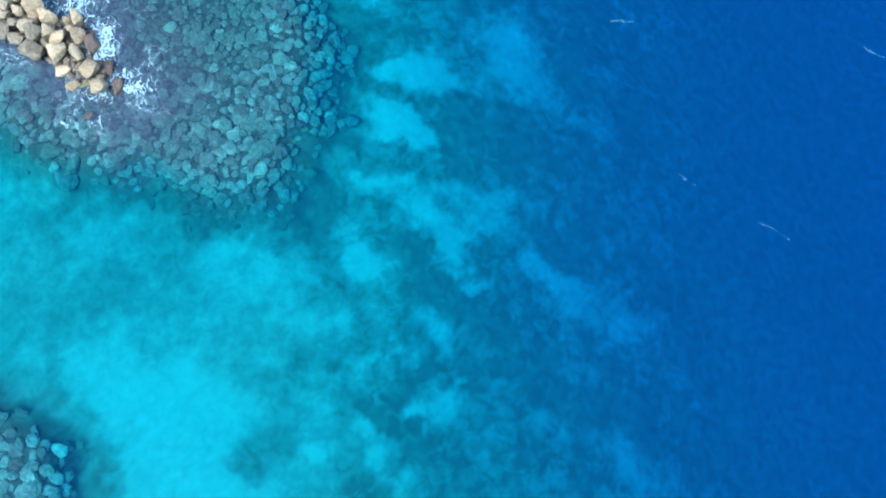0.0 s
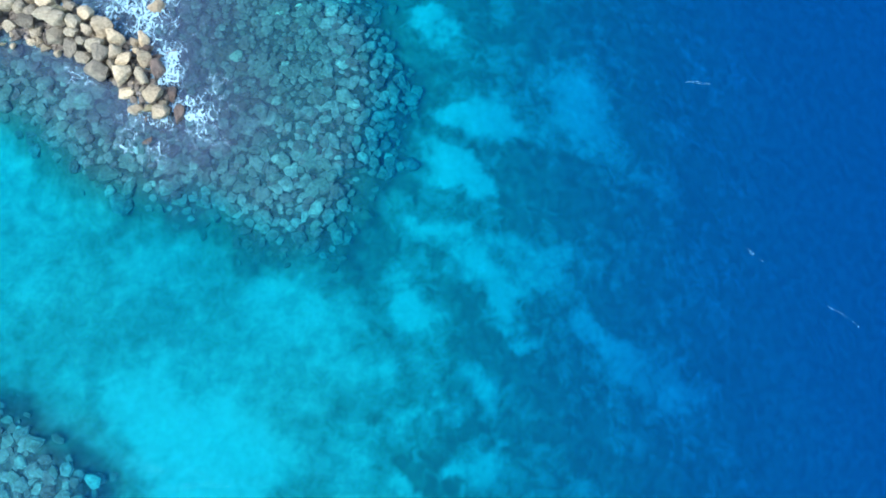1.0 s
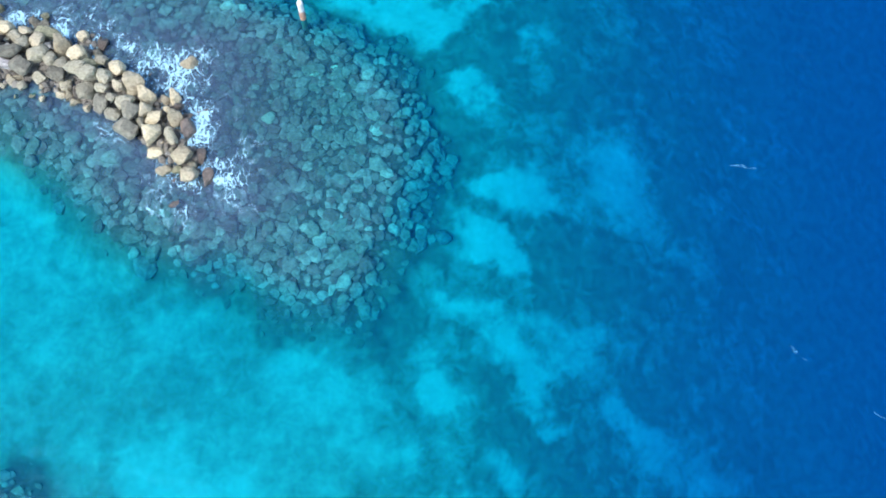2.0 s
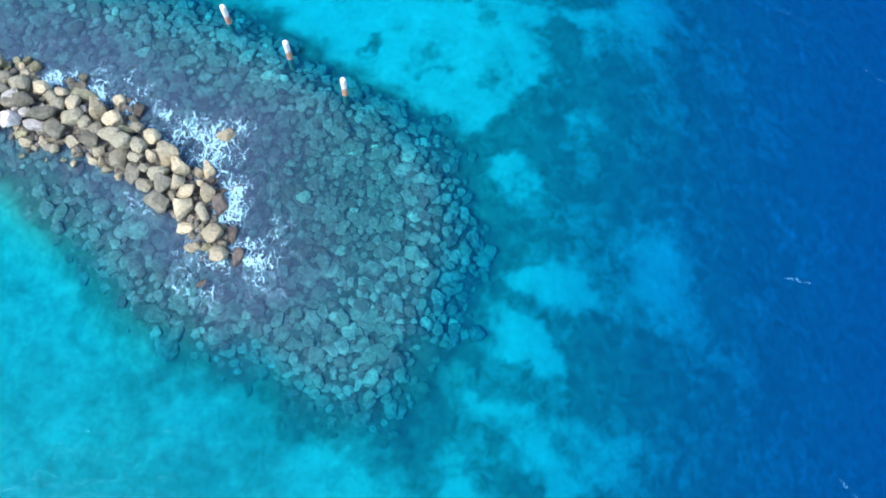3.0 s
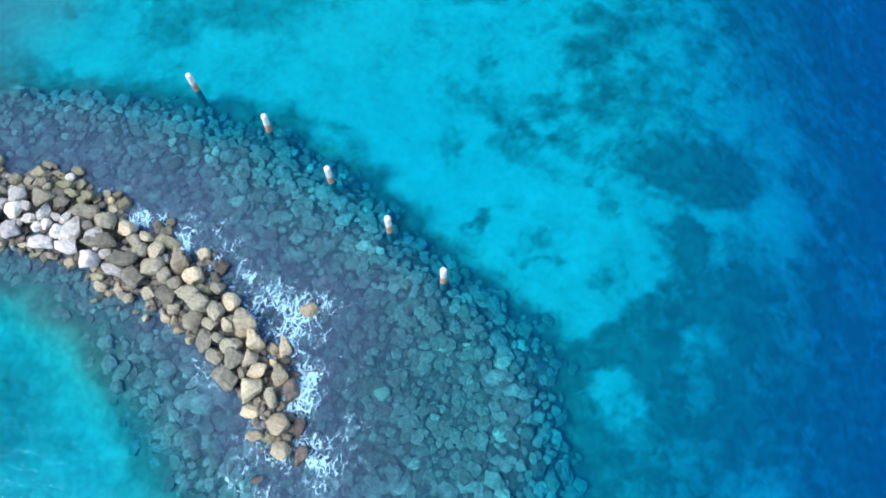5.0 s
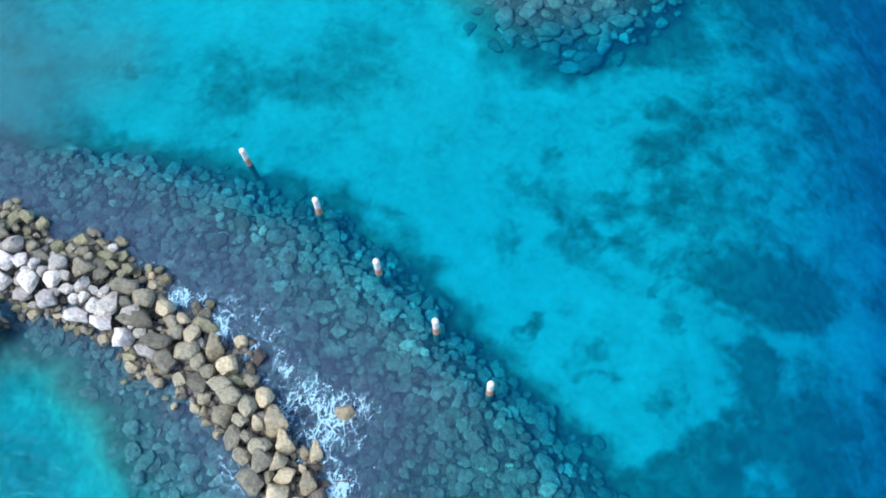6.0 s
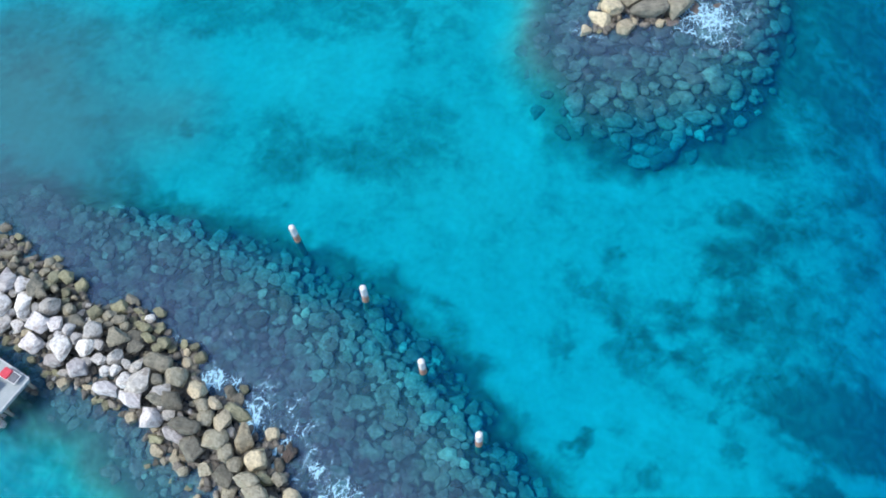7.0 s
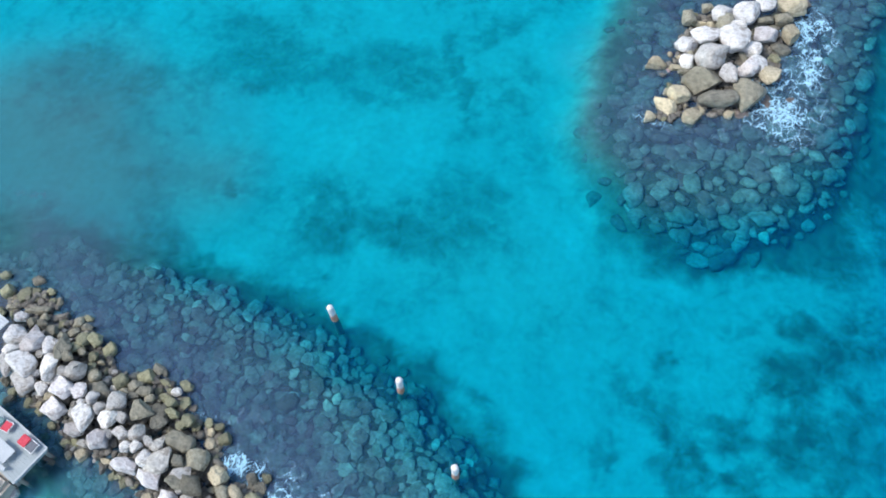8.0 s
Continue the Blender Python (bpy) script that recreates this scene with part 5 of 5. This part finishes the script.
for i, (x, y, long, turn) in enumerate(((37, -43.9, 2.4, -52), (49.4, -32.2, 3.2, -48), (32.5, -25.1, 1.8, -20), (32.6, -38.4, 1.6, -50), (40.8, -0.8, 2.6, -50), (34.3, 4.5, 3.2, -52),
                                        (39.5, -17.8, 2.2, -60), (37, -4.2, 2.4, -40), (42, -10, 2.0, -50))):
    streak(x, y, long, turn, i)
foam(-25, 1, -26, 1, "torn white foam washing round the breakwater boulders")
foam(-4, 14, 27, 48, "white surf streaks beside the breakwater head")

# ---- landing stage ----
GREY_DECK = plain("grey_painted_deck", (0.31, 0.365, 0.375), (0.41, 0.455, 0.46), 0.7, 1.5)
PALE_BOARD = plain("pale_grey_board", (0.44, 0.475, 0.49), (0.53, 0.565, 0.58), 0.6, 2)
RED_CLOTH = plain("red_cloth", (0.55, 0.05, 0.075), (0.70, 0.09, 0.12), 0.9, 5)
DARK_MESH = plain("dark_grey_mesh_cloth", (0.12, 0.13, 0.15), (0.20, 0.21, 0.23), 0.9, 8)
TEAL_CLOTH = plain("grey_green_cloth", (0.13, 0.22, 0.22), (0.20, 0.30, 0.30), 0.9, 8)
WHITE_TUBE = plain("white_enamelled_tube", (0.72, 0.72, 0.72), (0.84, 0.84, 0.84), 0.4, 5)
CONCRETE = plain("beige_concrete", (0.42, 0.36, 0.29), (0.58, 0.52, 0.44), 0.9, 2)


def block(name, size, at=(0, 0, 0), edge=0.02):
    """A box with rounded edges, standing on at."""
    bm = bmesh.new()
    bmesh.ops.create_cube(bm, size=1)
    for v in bm.verts:
        v.co = Vector((v.co.x * size[0], v.co.y * size[1], (v.co.z + 0.5) * size[2])) + Vector(at)
    bmesh.ops.bevel(bm, geom=bm.edges[:], offset=min(edge, 0.4 * min(size)), segments=2, affect="EDGES")
    me = bpy.data.meshes.new(name)
    bm.to_mesh(me)
    bm.free()
    return me


def rod(name, a, b, radius):
    """A round bar from a to b."""
    me = lathe(name, [(radius, 0), (radius, (Vector(b) - Vector(a)).length)], 8)
    turn = (Vector(b) - Vector(a)).to_track_quat("Z", "Y").to_matrix().to_4x4()
    me.transform(Matrix.Translation(a) @ turn)
    return me


# x runs along the deck's seaward edge, y towards the harbour; the corner is the origin
DECK = pose(-29.97, -8.04, 0, 0, 0, 164.4)
stage = base("landing_stage", "grey boarded landing stage on piles beside the breakwater", "landing stage")
stage.matrix_basis = DECK
child("frame", block("frame", (6.6, 2.5, 0.18), (3.3, 1.28, 1.36)), GREY_DECK, stage)
for k in range(13):
    child("board", block("board", (6.6, 0.196, 0.05), (3.3, 0.1 + 0.2 * k, 1.56), 0.004), GREY_DECK, stage)
child("kerb", block("kerb", (0.12, 2.62, 0.1), (0.02, 1.3, 1.6)), PALE_BOARD, stage, label="pale grey edge kerb")
child("kerb", block("kerb", (6.6, 0.1, 0.07), (3.3, -0.04, 1.6)), PALE_BOARD, stage, label="pale grey edge kerb")
for x in (0.3, 3.2, 6.2):
    for y in (0.25, 2.3):
        child("pile", lathe("pile", [(0.13, -2.2), (0.12, 1.36)], 12), WEEDY_STEEL, stage, pose(x, y, 0))


def lounger(cloth, seat_cloth, label):
    """A low folding lounger, head end at the origin, lying along y."""
    ob = base("sun_lounger", label, "sun lounger")
    tagged(ob, group="loungers on the landing stage")
    for x in (-0.32, 0.32):
        child("rail", rod("rail", (x, 0, 0.3), (x, 1.3, 0.3), 0.025), WHITE_TUBE, ob, label="white tube rail")
        for y in (0.1, 1.2):
            child("leg", rod("leg", (x, y, 0), (x, y, 0.3), 0.02), WHITE_TUBE, ob)
    child("crossbar", rod("crossbar", (-0.32, 0, 0.3), (0.32, 0, 0.3), 0.025), WHITE_TUBE, ob)
    child("crossbar", rod("crossbar", (-0.32, 1.3, 0.3), (0.32, 1.3, 0.3), 0.025), WHITE_TUBE, ob)
    child("seat", block("seat", (0.58, 0.56, 0.03), (0, 0.31, 0.3)), seat_cloth, ob, label="dark cloth seat")
    child("cushion", block("cushion", (0.66, 0.68, 0.12), (0, 0.96, 0.3), 0.05), cloth, ob, label="red padded cushion")
    return ob


one = lounger(RED_CLOTH, DARK_MESH, "low white lounger with red cushion and dark mesh seat")
one.matrix_basis = DECK @ pose(0.42, 0.42, 1.61, 0, 0, -88)
two = lounger(TEAL_CLOTH, RED_CLOTH, "low lounger with grey-green cloth and red padded seat")
two.matrix_basis = DECK @ pose(2.75, 0.45, 1.61, 0, 0, -80)

table = base("low_table", "low pale grey board table on the landing stage", "table")
table.matrix_basis = DECK @ pose(2.0, 1.65, 1.61)
child("tabletop", block("tabletop", (1.5, 0.95, 0.05), (0, 0, 0.38)), PALE_BOARD, table)
for x in (-0.6, 0.6):
    for y in (-0.35, 0.35):
        child("leg", block("leg", (0.06, 0.06, 0.38), (x, y, 0)), PALE_BOARD, table)
bench = base("bench", "narrow pale grey wooden bench on the landing stage", "bench")
bench.matrix_basis = DECK @ pose(1.75, 2.32, 1.61)
child("seat", block("seat", (1.7, 0.24, 0.05), (0, 0, 0.36)), PALE_BOARD, bench)
for x in (-0.65, 0.65):
    child("leg", block("leg", (0.06, 0.2, 0.36), (x, 0, 0)), PALE_BOARD, bench)

ledge = tagged(new("rock_ledge", block("rock_ledge", (2.6, 1.3, 2.0), (0, 0, -0.7), 0.25)), "worn beige concrete ledge by the landing stage", "ledge")
ledge.data.materials.append(CONCRETE)
ledge.matrix_basis = DECK @ pose(1.75, 3.3, 0, 0, 0, 5)

chair = base("garden_chair", "white tube garden chair with a dark cloth seat", "chair")
for x in (-0.25, 0.25):
    child("leg", rod("leg", (x, -0.22, 0), (x, -0.22, 0.45), 0.02), WHITE_TUBE, chair)
    child("leg", rod("leg", (x, 0.24, 0), (x, 0.24, 0.9), 0.02), WHITE_TUBE, chair)
    child("armrest", rod("armrest", (x, -0.25, 0.65), (x, 0.25, 0.65), 0.025), WHITE_TUBE, chair)
child("seat", block("seat", (0.46, 0.46, 0.03), (0, 0, 0.43)), DARK_MESH, chair, label="dark cloth seat")
child("backrest", block("backrest", (0.46, 0.03, 0.42), (0, 0.24, 0.48)), DARK_MESH, chair, label="dark cloth backrest")
chair.matrix_basis = DECK @ pose(1.2, 3.45, 1.3, 0, 0, 40)

walkway = base("boardwalk", "short pale grey boardwalk laid on the boulders", "boardwalk")
walkway.matrix_basis = pose(-37.62, -1.5, 1.45, 0, 0, 164)
for k in range(6):
    child("board", block("board", (1.9, 0.17, 0.05), (0.95, 0.09 + 0.18 * k, 0.08), 0.008), PALE_BOARD, walkway)
for x in (0.3, 1.6):
    child("bearer", block("bearer", (0.08, 1.1, 0.08), (x, 0.55, 0)), PALE_BOARD, walkway)
